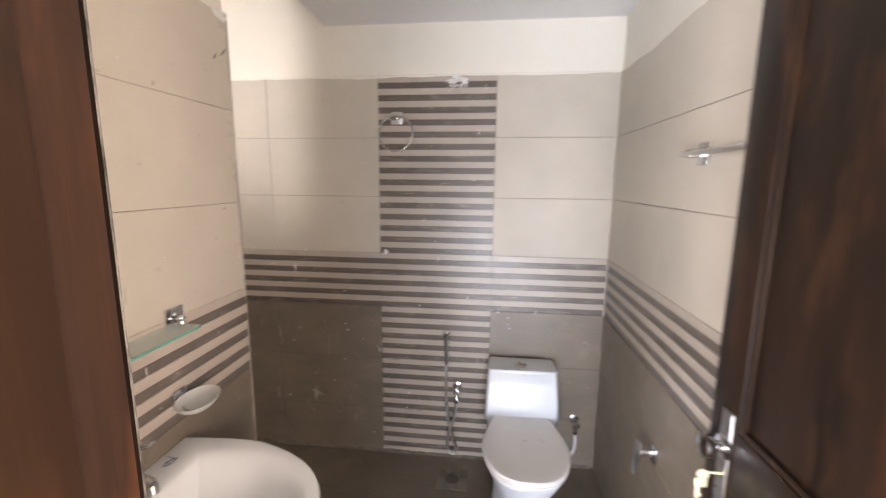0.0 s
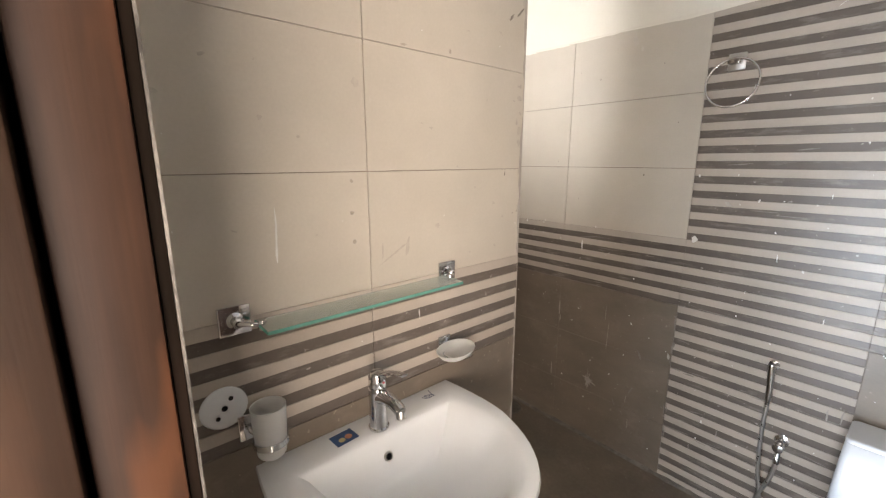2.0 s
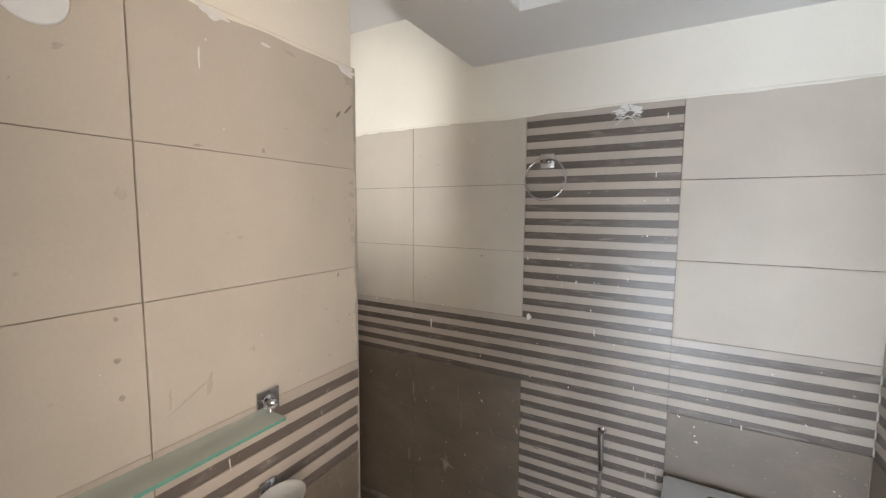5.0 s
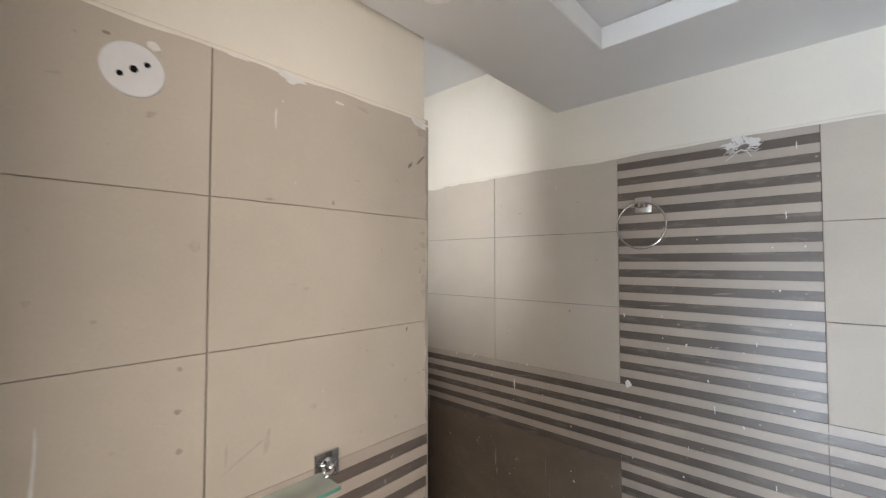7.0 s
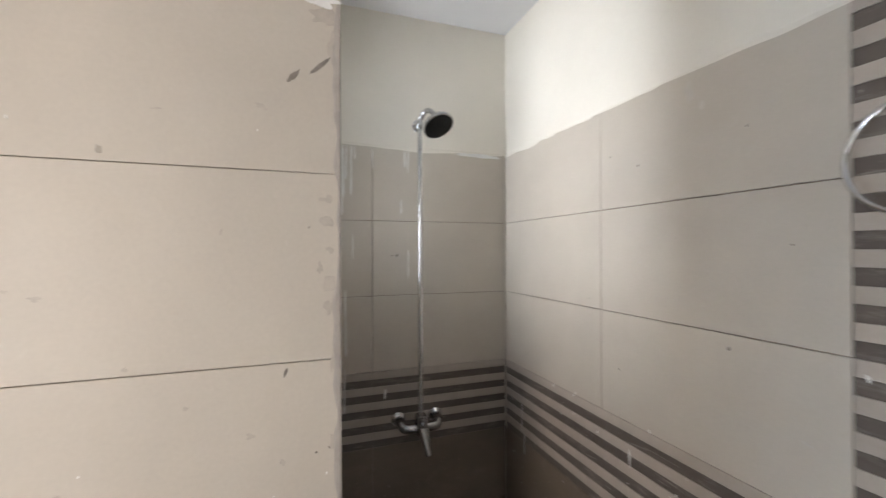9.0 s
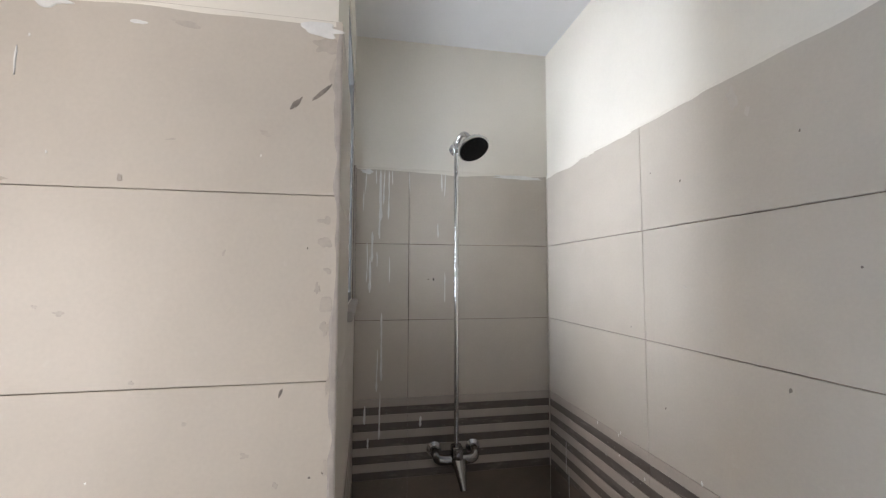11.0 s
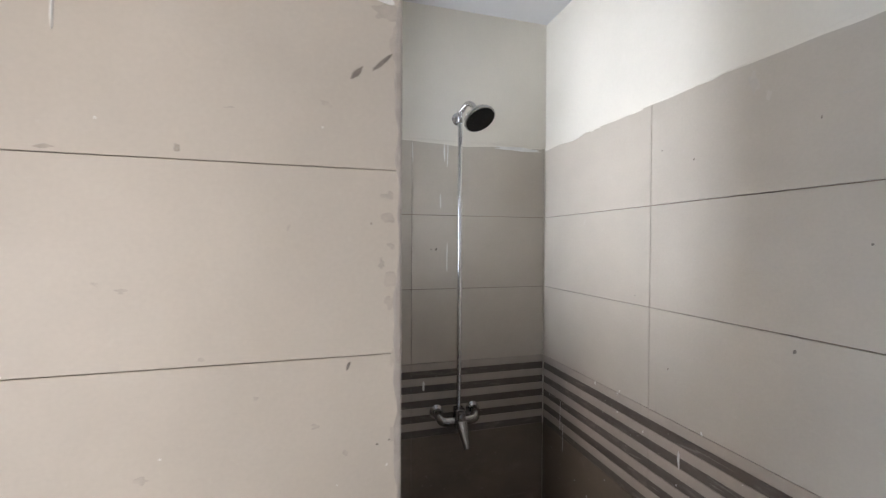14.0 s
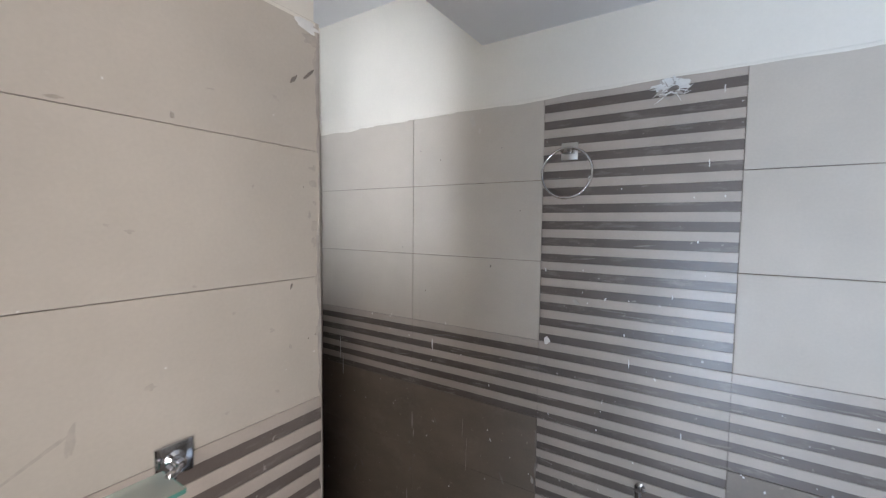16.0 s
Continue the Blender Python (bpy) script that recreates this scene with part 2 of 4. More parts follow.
def smooth_line(pts, steps=8):
    pts = [Vector(p) for p in pts]
    out = []
    for i in range(len(pts) - 1):
        p0, p1, p2, p3 = pts[max(0, i - 1)], pts[i], pts[i + 1], pts[min(len(pts) - 1, i + 2)]
        for k in range(steps):
            u = k / steps
            out.append(0.5 * ((2 * p1) + (p2 - p0) * u + (2 * p0 - 5 * p1 + 4 * p2 - p3) * u * u + (3 * p1 - p0 - 3 * p2 + p3) * u ** 3))
    return out + [pts[-1]]


def tube(bm, pts, r, n=12, loop=False):
    """A round tube along pts; r is one radius or one for each point."""
    pts = [Vector(p) for p in pts]
    rs = r if isinstance(r, (list, tuple)) else [r] * len(pts)
    up, loops = None, []
    for i, p in enumerate(pts):
        if loop:
            d = pts[(i + 1) % len(pts)] - pts[i - 1]
        else:
            d = pts[min(i + 1, len(pts) - 1)] - pts[max(i - 1, 0)]
        d.normalize()
        if up is None:
            up = d.orthogonal().normalized()
        up = (up - d * up.dot(d)).normalized()
        side = d.cross(up)
        loops.append([p + (up * math.cos(a) + side * math.sin(a)) * rs[i] for a in (2 * math.pi * k / n for k in range(n))])
    if loop:
        return rings(bm, loops + [loops[0]], False, False)
    return rings(bm, loops)


def along(a, b):
    """A matrix whose z runs from a to b."""
    d = Vector(b) - Vector(a)
    return Matrix.Translation(a) @ d.to_track_quat("Z", "Y").to_matrix().to_4x4()


def structure(name, bm, material, label, smooth=False):
    return tagged(part(name, bm, material, None, label, smooth), kind="structure", category=name.split("_")[0])


# ---- shell ----
P = SET
structure("floor", one_box(XA - OUT, XE + OUT, YS - 0.168, YN + OUT, -0.12, 0.0), M_FLOOR, "dusty dark brown matt tiled bathroom floor")
wall_north = structure("wall_north", one_box(XA - OUT, XE + OUT, YN + P, YN + OUT, 0, CEIL_A + 0.1), M_PAINT, "north wall, tiled below and cream painted above")
wall_west = structure("wall_west", one_box(XW - P - 0.12, XW - P, YS - 0.168, YA - P, 0, CEIL_A + 0.1), M_PAINT, "west wall behind the basin, tiled below, cream paint above")
wall_east = structure("wall_east", one_box(XE + P, XE + OUT, YS - 0.168, YN + P, 0, CEIL_A + 0.1), M_PAINT, "east wall, tiled below and cream painted above")
wall_alcove_west = structure("wall_alcove_west", one_box(XA - OUT, XA - P, YA - 0.3, YN + P, 0, CEIL_A + 0.1), M_PAINT, "shower alcove end wall, tiled below, cream paint above")

# alcove south wall with the ventilator opening through it
W0, W1, V0, V1 = -1.70, -1.165, 1.56, 2.40
bm = bmesh.new()
y0, y1 = YA - 0.20, YA - P
box(bm, XA - P, W0, y0, y1, 0, CEIL_A + 0.1)
box(bm, W1, XW - P - 0.12, y0, y1, 0, CEIL_A + 0.1)
box(bm, W0, W1, y0, y1, 0, V0)
box(bm, W0, W1, y0, y1, V1, CEIL_A + 0.1)
wall_alcove_south = structure("wall_alcove_south", bm, M_PAINT, "shower alcove wall with a window opening above a sill")
window_1 = tagged(new("window_1"), "small window with a pale sill in the shower alcove", "window", kind="structure")
window_1.matrix_world = pose(0, 0, 0)
# frame deepened into an added dark lining that stands in for a shaded reveal
bm = bmesh.new()
for a in ((W0, W0 + 0.03, V0, V1), (W1 - 0.03, W1, V0, V1), (W0 + 0.03, W1 - 0.03, V0, V0 + 0.03), (W0 + 0.03, W1 - 0.03, V1 - 0.03, V1)):
    box(bm, a[0], a[1], y1 - 0.180, y1 - 0.004, a[2], a[3])
part("frame_and_lining", bm, M_LINING, window_1, smooth=False)
pane = part("pane", one_box(W0 + 0.03, W1 - 0.03, y1 - 0.152, y1 - 0.147, V0 + 0.03, V1 - 0.03), M_PANE, window_1, smooth=False)
pane.visible_shadow = False

# door wall with its opening
DX0, DX1, DTOP = -0.235, 0.615, 2.11
bm = bmesh.new()
box(bm, XW - P, DX0, YS - 0.168, YS, 0, CEIL_A + 0.1)
box(bm, DX1, XE + P, YS - 0.168, YS, 0, CEIL_A + 0.1)
box(bm, DX0, DX1, YS - 0.168, YS, DTOP, CEIL_A + 0.1)
wall_south = structure("wall_south", bm, M_PAINT, "south wall with the doorway")

# false ceiling with a tray recess, and the higher alcove ceiling
bm = bmesh.new()
TX0, TX1, TY0, TY1 = -0.438, 0.27, 0.72, 1.778
cx0, cy0 = XW + 0.008, YS
for a in ((cx0, TX0, cy0, YN + P), (TX1, XE + P, cy0, YN + P), (TX0, TX1, cy0, TY0), (TX0, TX1, TY1, YN + P)):
    box(bm, a[0], a[1], a[2], a[3], CEIL, CEIL + 0.069)
box(bm, TX0 - 0.02, TX1 + 0.02, TY0 - 0.02, TY1 + 0.02, CEIL + 0.072, CEIL + 0.10)
structure("ceiling", bm, M_CEIL, "white gypsum false ceiling with a shallow tray recess")
# recess sides whiter than the ceiling: the light on them is in the colour
bm = bmesh.new()
for a in ((TX0, TX0 + 0.006, TY0, TY1), (TX1 - 0.006, TX1, TY0, TY1), (TX0 + 0.006, TX1 - 0.006, TY0, TY0 + 0.006), (TX0 + 0.006, TX1 - 0.006, TY1 - 0.006, TY1)):
    box(bm, a[0], a[1], a[2], a[3], CEIL - 0.001, CEIL + 0.066)
structure("trim", bm, M_TRIM, "inner sides of the ceiling recess, lit look in a whiter colour")
structure("ceiling_alcove", one_box(XA - OUT, XE + OUT, YS - 0.168, YN + OUT, CEIL_A, CEIL_A + 0.12), M_CEIL, "white slab ceiling over the shower alcove")

# unseen room behind the door closes the place; openings assumed to let daylight in
hy0, hy1 = -2.5, YS - 0.168
structure("floor_hall", one_box(-2.0, 1.87, hy0 - 0.1, hy1, -0.12, -0.002), M_HALLF, "pale polished floor tiles of the room outside")
structure("wall_hall_west", one_box(-2.1, -2.0, hy0, hy1, 0, 3.05), M_HALL, "pale painted wall of the room outside")
bm = bmesh.new()
box(bm, 1.75, 1.87, hy0, -1.8, 0, 3.05)
box(bm, 1.75, 1.87, 0.03, hy1, 0, 3.05)
box(bm, 1.75, 1.87, -1.8, 0.03, 0, 0.4)
box(bm, 1.75, 1.87, -1.8, 0.03, 2.1, 3.05)
structure("wall_hall_east", bm, M_HALL, "pale painted wall with a wide window opening")
bm = bmesh.new()
box(bm, -2.1, XW - P - 0.12, hy1 - 0.06, hy1, 0, 3.05)
box(bm, XE + OUT, 1.75, hy1 - 0.06, hy1, 0, 3.05)
structure("wall_hall_north", bm, M_HALL, "pale painted wall beside the bathroom door")
bm = bmesh.new()
# the narrow left opening is made up to hold the fill lamp
box(bm, -2.1, -1.92, hy0 - 0.12, hy0, 0, 3.05)
box(bm, -1.32, -1.25, hy0 - 0.12, hy0, 0, 3.05)
box(bm, -1.92, -1.32, hy0 - 0.12, hy0, 0, 0.40)
box(bm, -1.92, -1.32, hy0 - 0.12, hy0, 2.15, 3.05)
box(bm, 0.82, 1.87, hy0 - 0.12, hy0, 0, 3.05)
box(bm, -1.25, 0.82, hy0 - 0.12, hy0, 2.1, 3.05)
structure("wall_hall_south", bm, M_HALL, "pale painted wall, unseen, with added openings for two lamps")
structure("ceiling_hall", one_box(-2.1, 1.87, hy0 - 0.12, hy1, 3.05, 3.15), M_CEIL, "white ceiling of the room outside")

# ---- door frame and door ----
door_frame = tagged(new("door_frame"), "dark walnut-stained wooden door frame with a rebate", "door frame", kind="structure")
JX = -0.177
bm = bmesh.new()
box(bm, DX0, JX + 0.013, YS - 0.168, 0.232, 0, DTOP - 0.05, 0.002)
part("jamb_stop", bm, M_WOOD, door_frame)
part("jamb", one_box(DX0, JX, 0.2355, 0.2765, 0, DTOP - 0.05, 0.003), M_JAMB, door_frame)
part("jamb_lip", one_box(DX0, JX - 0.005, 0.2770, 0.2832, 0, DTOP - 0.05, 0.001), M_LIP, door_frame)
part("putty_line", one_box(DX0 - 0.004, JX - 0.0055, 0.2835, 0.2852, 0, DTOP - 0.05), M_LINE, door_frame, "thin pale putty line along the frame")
part("jamb", one_box(0.552, DX1, 0.2355, 0.276, 0, DTOP - 0.05, 0.003), M_WOOD, door_frame)
part("jamb_stop", one_box(0.539, DX1, YS - 0.168, 0.232, 0, DTOP - 0.05, 0.002), M_WOOD, door_frame)
part("frame_head", one_box(DX0, DX1, YS - 0.168, 0.276, DTOP - 0.05, DTOP, 0.003), M_WOOD, door_frame)

door_1 = thing("door_1", "dark brown panelled wooden door standing open, lock with key", "door", (0.577, 0.285, 0.008), 0, kind="structure")
LW, LH, LT = 0.665, 2.035, 0.032
bm = bmesh.new()
for a in ((0, 0.095, 0, LH), (LW - 0.095, LW, 0, LH), (0.095, LW - 0.095, 0, 0.20), (0.095, LW - 0.095, 0.93, 1.06), (0.095, LW - 0.095, LH - 0.13, LH)):
    box(bm, -LT, 0, a[0], a[1], a[2], a[3], 0.002)
part("door_leaf", bm, M_DOOR, door_1)
for z0, z1 in ((0.20, 0.93), (1.06, LH - 0.13)):
    part("door_panel", one_box(-LT + 0.009, -0.009, 0.096, LW - 0.096, z0 + 0.001, z1 - 0.001), M_DOOR, door_1)
    bm = bmesh.new()
    for a in ((0.0955, 0.110, z0 + 0.0005, z1 - 0.0005), (LW - 0.110, LW - 0.0955, z0 + 0.0005, z1 - 0.0005), (0.1105, LW - 0.1105, z0 + 0.0005, z0 + 0.015), (0.1105, LW - 0.1105, z1 - 0.015, z1 - 0.0005)):
        box(bm, -LT + 0.002, -LT + 0.0085, a[0], a[1], a[2], a[3], 0.002)
    part("panel_moulding", bm, M_WOOD, door_1)
lock = part("lock_plate", one_box(-LT - 0.004, -LT - 0.0005, LW - 0.080, LW - 0.045, 0.86, 1.09, 0.0015), M_STEEL, door_1, "brushed steel lock plate")
m = along((-LT - 0.004, LW - 0.064, 1.012), (-LT - 0.10, LW - 0.064, 1.012))
part("door_knob", lathe(bmesh.new(), [(0.026, 0), (0.026, 0.004), (0.012, 0.006), (0.011, 0.016), (0.020, 0.022), (0.026, 0.032), (0.025, 0.042), (0.015, 0.047), (0.003, 0.048)], m), M_CHROME, lock, "round chrome knob")
bm = bmesh.new()
box(bm, -0.062, -0.036, LW - 0.0645, LW - 0.0625, 0.948, 0.952)
lathe(bm, [(0.003, 0), (0.012, 0.0008), (0.012, 0.0028), (0.003, 0.0036)], pose(-0.070, LW - 0.062, 0.944, 90, 0, 0), 20)
box(bm, -0.083, -0.060, LW - 0.065, LW - 0.062, 0.915, 0.934, 0.002)
box(bm, -0.081, -0.073, LW - 0.065, LW - 0.062, 0.888, 0.916, 0.001)
box(bm, -0.0735, -0.069, LW - 0.065, LW - 0.062, 0.893, 0.900, 0.0005)
part("key", bm, M_KEY, lock, "pale brass key hanging in the lock")
bm = bmesh.new()
for z in (0.25, 1.02, 1.80):
    lathe(bm, [(0.006, 0), (0.006, 0.09)], pose(0.006, -0.004, z), 12)
part("hinge", bm, M_STEEL, door_1)

# ---- downlights ----
def downlight(label, x, y, z):
    ob = thing("downlight", label, "ceiling light", (x, y, z), group="recessed ceiling spotlights")
    part("trim_ring", lathe(bmesh.new(), [(0.034, 0.002), (0.036, -0.004), (0.047, -0.004), (0.048, -0.0005), (0.034, 0.0005)]), M_TRIM, ob, "white trim ring")
    part("lamp", lathe(bmesh.new(), [(0.0335, -0.001), (0.030, -0.002), (0.010, -0.0025), (0.002, -0.0026)]), M_STEEL, ob, "unlit greyish reflector lamp")


downlight("unlit round recessed spotlight in the false ceiling", -0.624, 1.225, CEIL)
downlight("unlit round recessed spotlight over the shower alcove", -1.272, 1.748, CEIL_A)

# ---- wash basin ----
basin = thing("wash_basin", "white ceramic wall-hung wash basin with a tap deck", "basin", (XW + 0.001, 0.750, 0.0))


def basin_outline(depth, half, z, x0=0.0, n=36, bulge=1.0, back=0.90):
    """D-shaped outline: straight back along the wall, sides that swell a little, a round front."""
    pts = []
    for i in range(n + 1):
        a = math.pi * i / n - math.pi / 2
        c, s_ = math.cos(a), math.sin(a)
        x = depth * (abs(c) ** (2 / 2.3))
        y = half * math.copysign(abs(s_) ** (2 / 2.7), s_) * bulge
        t = x / depth
        y *= back + (1 - back) * min(1, t * 2.2)
        pts.append(Vector((x0 + x, y, z)))
    return pts


bm = bmesh.new()
R0 = 0.822
loops = []
for depth, half, z, x0 in ((0.26, 0.15, 0.615, 0.0), (0.33, 0.20, 0.635, 0.0), (0.41, 0.265, 0.69, 0.0), (0.474, 0.309, 0.755, 0.0), (0.490, 0.321, R0 - 0.022, 0.0),
                          (0.492, 0.322, R0 - 0.008, 0.0), (0.488, 0.319, R0 - 0.001, 0.001), (0.482, 0.315, R0, 0.003)):
    loops.append(basin_outline(depth, half, z, x0))
# the bowl: from the rim inwards and down; the deck stays at the back
for depth, half, z, x0, bk in ((0.394, 0.282, R0 - 0.0008, 0.066, 0.87), (0.380, 0.275, R0 - 0.0022, 0.076, 0.86), (0.366, 0.267, R0 - 0.0055, 0.085, 0.86), (0.350, 0.258, R0 - 0.012, 0.093, 0.85), (0.334, 0.248, R0 - 0.022, 0.100, 0.84),
                              (0.316, 0.236, R0 - 0.037, 0.107, 0.84), (0.295, 0.221, R0 - 0.057, 0.114, 0.84), (0.268, 0.203, R0 - 0.080, 0.122, 0.84), (0.234, 0.179, R0 - 0.103, 0.132, 0.84), (0.190, 0.146, R0 - 0.122, 0.146, 0.84),
                              (0.13, 0.10, R0 - 0.136, 0.166, 0.84), (0.05, 0.035, R0 - 0.146, 0.20, 0.9)):
    loops.append(basin_outline(depth, half, z, x0, back=bk))
rings(bm, loops)
bowl = part("bowl", bm, M_CERAMIC, basin)
part("drain", lathe(bmesh.new(), [(0.003, R0 - 0.1445), (0.024, R0 - 0.1440), (0.026, R0 - 0.1425), (0.010, R0 - 0.1415), (0.002, R0 - 0.1412)], pose(0.225, 0, 0)), M_CHROME, basin, "chrome drain")
m = along((0.119, -0.008, R0 - 0.052), (0.129, -0.008, R0 - 0.048))
part("overflow", lathe(bmesh.new(), [(0.0118, -0.004), (0.0118, 0.003), (0.0085, 0.0035), (0.0085, -0.002), (0.001, -0.0022)], m, 20), M_STEEL, basin, "chrome-rimmed overflow hole")
# black disc for the shade inside the overflow
part("overflow_hole", lathe(bmesh.new(), [(0.0082, -0.001), (0.0082, 0.0008), (0.001, 0.0010)], m, 18), M_BLACK, basin, "dark overflow opening")

# tap on the deck
tap = thing("mixer_tap", "chrome single-lever basin mixer tap on the deck", "tap", (XW + 0.062, 0.752, R0 - 0.001))
part("tap_body", lathe(bmesh.new(), [(0.027, 0), (0.027, 0.004), (0.0235, 0.007), (0.0225, 0.060), (0.0235, 0.100), (0.024, 0.112), (0.022, 0.116), (0.004, 0.117)]), M_CHROME, tap)
pts = smooth_line([(0.0, 0, 0.086), (0.032, 0.002, 0.098), (0.070, 0.004, 0.097), (0.096, 0.005, 0.088)])
part("spout", tube(bmesh.new(), pts, [0.0205 - 0.006 * i / (len(pts) - 1) for i in range(len(pts))], 16), M_CHROME, tap)
part("aerator", lathe(bmesh.new(), [(0.0115, 0), (0.0125, 0.002), (0.0125, 0.020), (0.004, 0.021)], along((0.094, 0.005, 0.092), (0.098, 0.005, 0.064)), 20), M_STEEL, tap)
part("lever_cap", lathe(bmesh.new(), [(0.0225, 0.1175), (0.0235, 0.121), (0.0225, 0.146), (0.016, 0.157), (0.003, 0.160)]), M_CHROME, tap)
bm = bmesh.new()
loops = []
for u in range(9):
    f = u / 8
    x, z, w, h = 0.005 + 0.084 * f, 0.150 + 0.024 * f + 0.006 * math.sin(f * 3), 0.016 - 0.006 * f, 0.0065 - 0.0025 * f
    loops.append([Vector((x, 0.25 * x + w * math.cos(a), z + h * math.sin(a))) for a in (2 * math.pi * k / 12 for k in range(12))])
part("lever", rings(bm, loops), M_CHROME, tap)
part("hot_mark", lathe(bmesh.new(), [(0.0032, 0), (0.003, 0.0012), (0.0005, 0.0014)], along((0.0228, 0.004, 0.134), (0.030, 0.004, 0.134)), 12), M_RED, tap, "red temperature dot")

# sticker and ink scribble on the basin deck
sticker = thing("sticker", "small blue product sticker with orange and yellow print", "sticker", (XW + 0.045, 0.660, R0 - 0.0003), 4)
bm = bmesh.new()
rings(bm, [[(-0.022, -0.030, 0), (0.022, -0.030, 0), (0.022, 0.030, 0), (-0.022, 0.030, 0)], [(-0.022, -0.030, 0.0012), (0.022, -0.030, 0.0012), (0.022, 0.030, 0.0018), (-0.022, 0.030, 0.0012)]])
part("sheet", bm, M_STICK, sticker, smooth=False)
part("print", lathe(bmesh.new(), [(0.0095, 0.0010), (0.009, 0.0021), (0.001, 0.0021)], pose(0.004, 0.010, 0), 14), M_STICK2, sticker, "orange print")
part("print", lathe(bmesh.new(), [(0.0090, 0.0010), (0.008, 0.0021), (0.001, 0.0021)], pose(0.006, -0.009, 0), 14), M_STICK3, sticker, "yellow print")
bm = bmesh.new()
tube(bm, smooth_line([(-0.002, -0.022, 0), (0.008, -0.016, 0), (0.012, -0.002, 0), (0.010, 0.012, 0), (0.002, 0.004, 0), (0.007, -0.006, 0), (-0.004, -0.014, 0), (0.001, 0.004, 0), (0.013, 0.014, 0), (0.004, 0.010, 0), (-0.022, 0.016, 0)]), 0.0008, 6)
scribble = part("ink_scribble", bm, M_INK)
scribble.matrix_world = pose(XW + 0.036, 0.940, R0 + 0.0005)
tagged(scribble, "small blue ink scribble on the basin deck", "scribble")

# ---- glass shelf ----
shelf = thing("glass_shelf", "clear glass shelf on two square chrome brackets", "shelf", (XW, 0.0, 1.175))
GY0, GY1 = 0.487, 1.014
GX = 0.101
glass_plate = part("glass_plate", one_box(0.018, GX, GY0, GY1, -0.008, -0.001, 0.0), M_GLASS, shelf, "clear glass plate", smooth=False)
glass_plate.visible_shadow = False
bm = bmesh.new()
box(bm, GX + 0.0002, GX + 0.0015, GY0, GY1, -0.008, -0.001)
box(bm, 0.018, GX, GY0 - 0.0014, GY0 - 0.0002, -0.008, -0.001)
box(bm, 0.018, GX, GY1 + 0.0002, GY1 + 0.0014, -0.008, -0.001)
part("green_edge", bm, M_GEDGE, glass_plate, "green polished front edge", smooth=False)
for by in (0.451, 1.040):
    bm = bmesh.new()
    lathe_m = along((0.0, by, 0.004), (0.05, by, 0.004))
    box(bm, 0.0005, 0.007, by - 0.032, by + 0.032, -0.029, 0.034, 0.003)
    br = part("bracket", bm, M_CHROME, shelf, "square chrome bracket plate")
    part("bracket_post", lathe(bmesh.new(), [(0.017, 0.006), (0.017, 0.010), (0.011, 0.014), (0.010, 0.030), (0.006, 0.034)], lathe_m, 20), M_CHROME, br)
    arm = 0.042 if by < 0.8 else -0.024
    part("clamp_arm", tube(bmesh.new(), smooth_line([(0.030, by, 0.003), (0.042, by + arm * 0.5, 0.000), (0.046, by + arm, -0.004)]), 0.005, 10), M_CHROME, br)
    part("clamp", lathe(bmesh.new(), [(0.008, -0.015), (0.009, -0.013), (0.009, -0.0085), (0.004, -0.0083)], pose(0.046, by + arm, 0), 16), M_CHROME, br)
    part("clamp_top", lathe(bmesh.new(), [(0.004, -0.0005), (0.009, -0.0003), (0.008, 0.006), (0.003, 0.008)], pose(0.046, by + arm, 0), 16), M_CHROME, br)

# ---- soap dish ----
soap = thing("soap_dish", "frosted glass soap dish in a chrome wall holder", "soap dish", (XW, 1.030, 0.948))
part("wall_plate", one_box(0.0005, 0.007, -0.024, 0.024, -0.026, 0.028, 0.003), M_CHROME, soap, "square chrome plate")
part("arm", tube(bmesh.new(), [(0.006, 0, 0.0), (0.022, 0, 0.0), (0.030, 0, -0.004)], 0.006, 12), M_CHROME, soap)
circ = [(0.068 + 0.040 * math.cos(a), 0.047 * math.sin(a), -0.006) for a in (2 * math.pi * k / 36 for k in range(36))]
part("support_ring", tube(bmesh.new(), circ, 0.0032, 8, True), M_CHROME, soap)
bm = bmesh.new()
loops = []
for r, z in ((0.30, -0.014), (0.62, -0.012), (0.85, -0.003), (1.0, 0.009), (1.02, 0.013), (0.97, 0.013), (0.80, 0.002), (0.55, -0.006), (0.25, -0.008)):
    loops.append([Vector((0.070 + 0.050 * r * math.cos(a), 0.061 * r * math.sin(a) - 0.012, z + 0.10 * 0.061 * r * math.sin(a))) for a in (2 * math.pi * k / 36 for k in range(36))])
part("dish", rings(bm, loops), M_FROST, soap, "frosted oval glass dish")

# ---- tumbler ----
cup = thing("tumbler_holder", "frosted glass tumbler in a chrome ring holder", "tumbler", (XW, 0.484, 0.925))
part("wall_plate", one_box(0.0005, 0.007, -0.050, -0.006, -0.028, 0.034, 0.003), M_CHROME, cup, "square chrome plate")
part("arm", tube(bmesh.new(), [(0.006, -0.028, 0.003), (0.018, -0.028, 0.0), (0.026, -0.020, -0.006)], 0.006, 12), M_CHROME, cup)
part("ring", lathe(bmesh.new(), [(0.0345, -0.018), (0.0375, -0.018), (0.0375, -0.004), (0.0345, -0.004), (0.0345, -0.018)], pose(0.060, 0, 0)), M_CHROME, cup, "chrome ring")
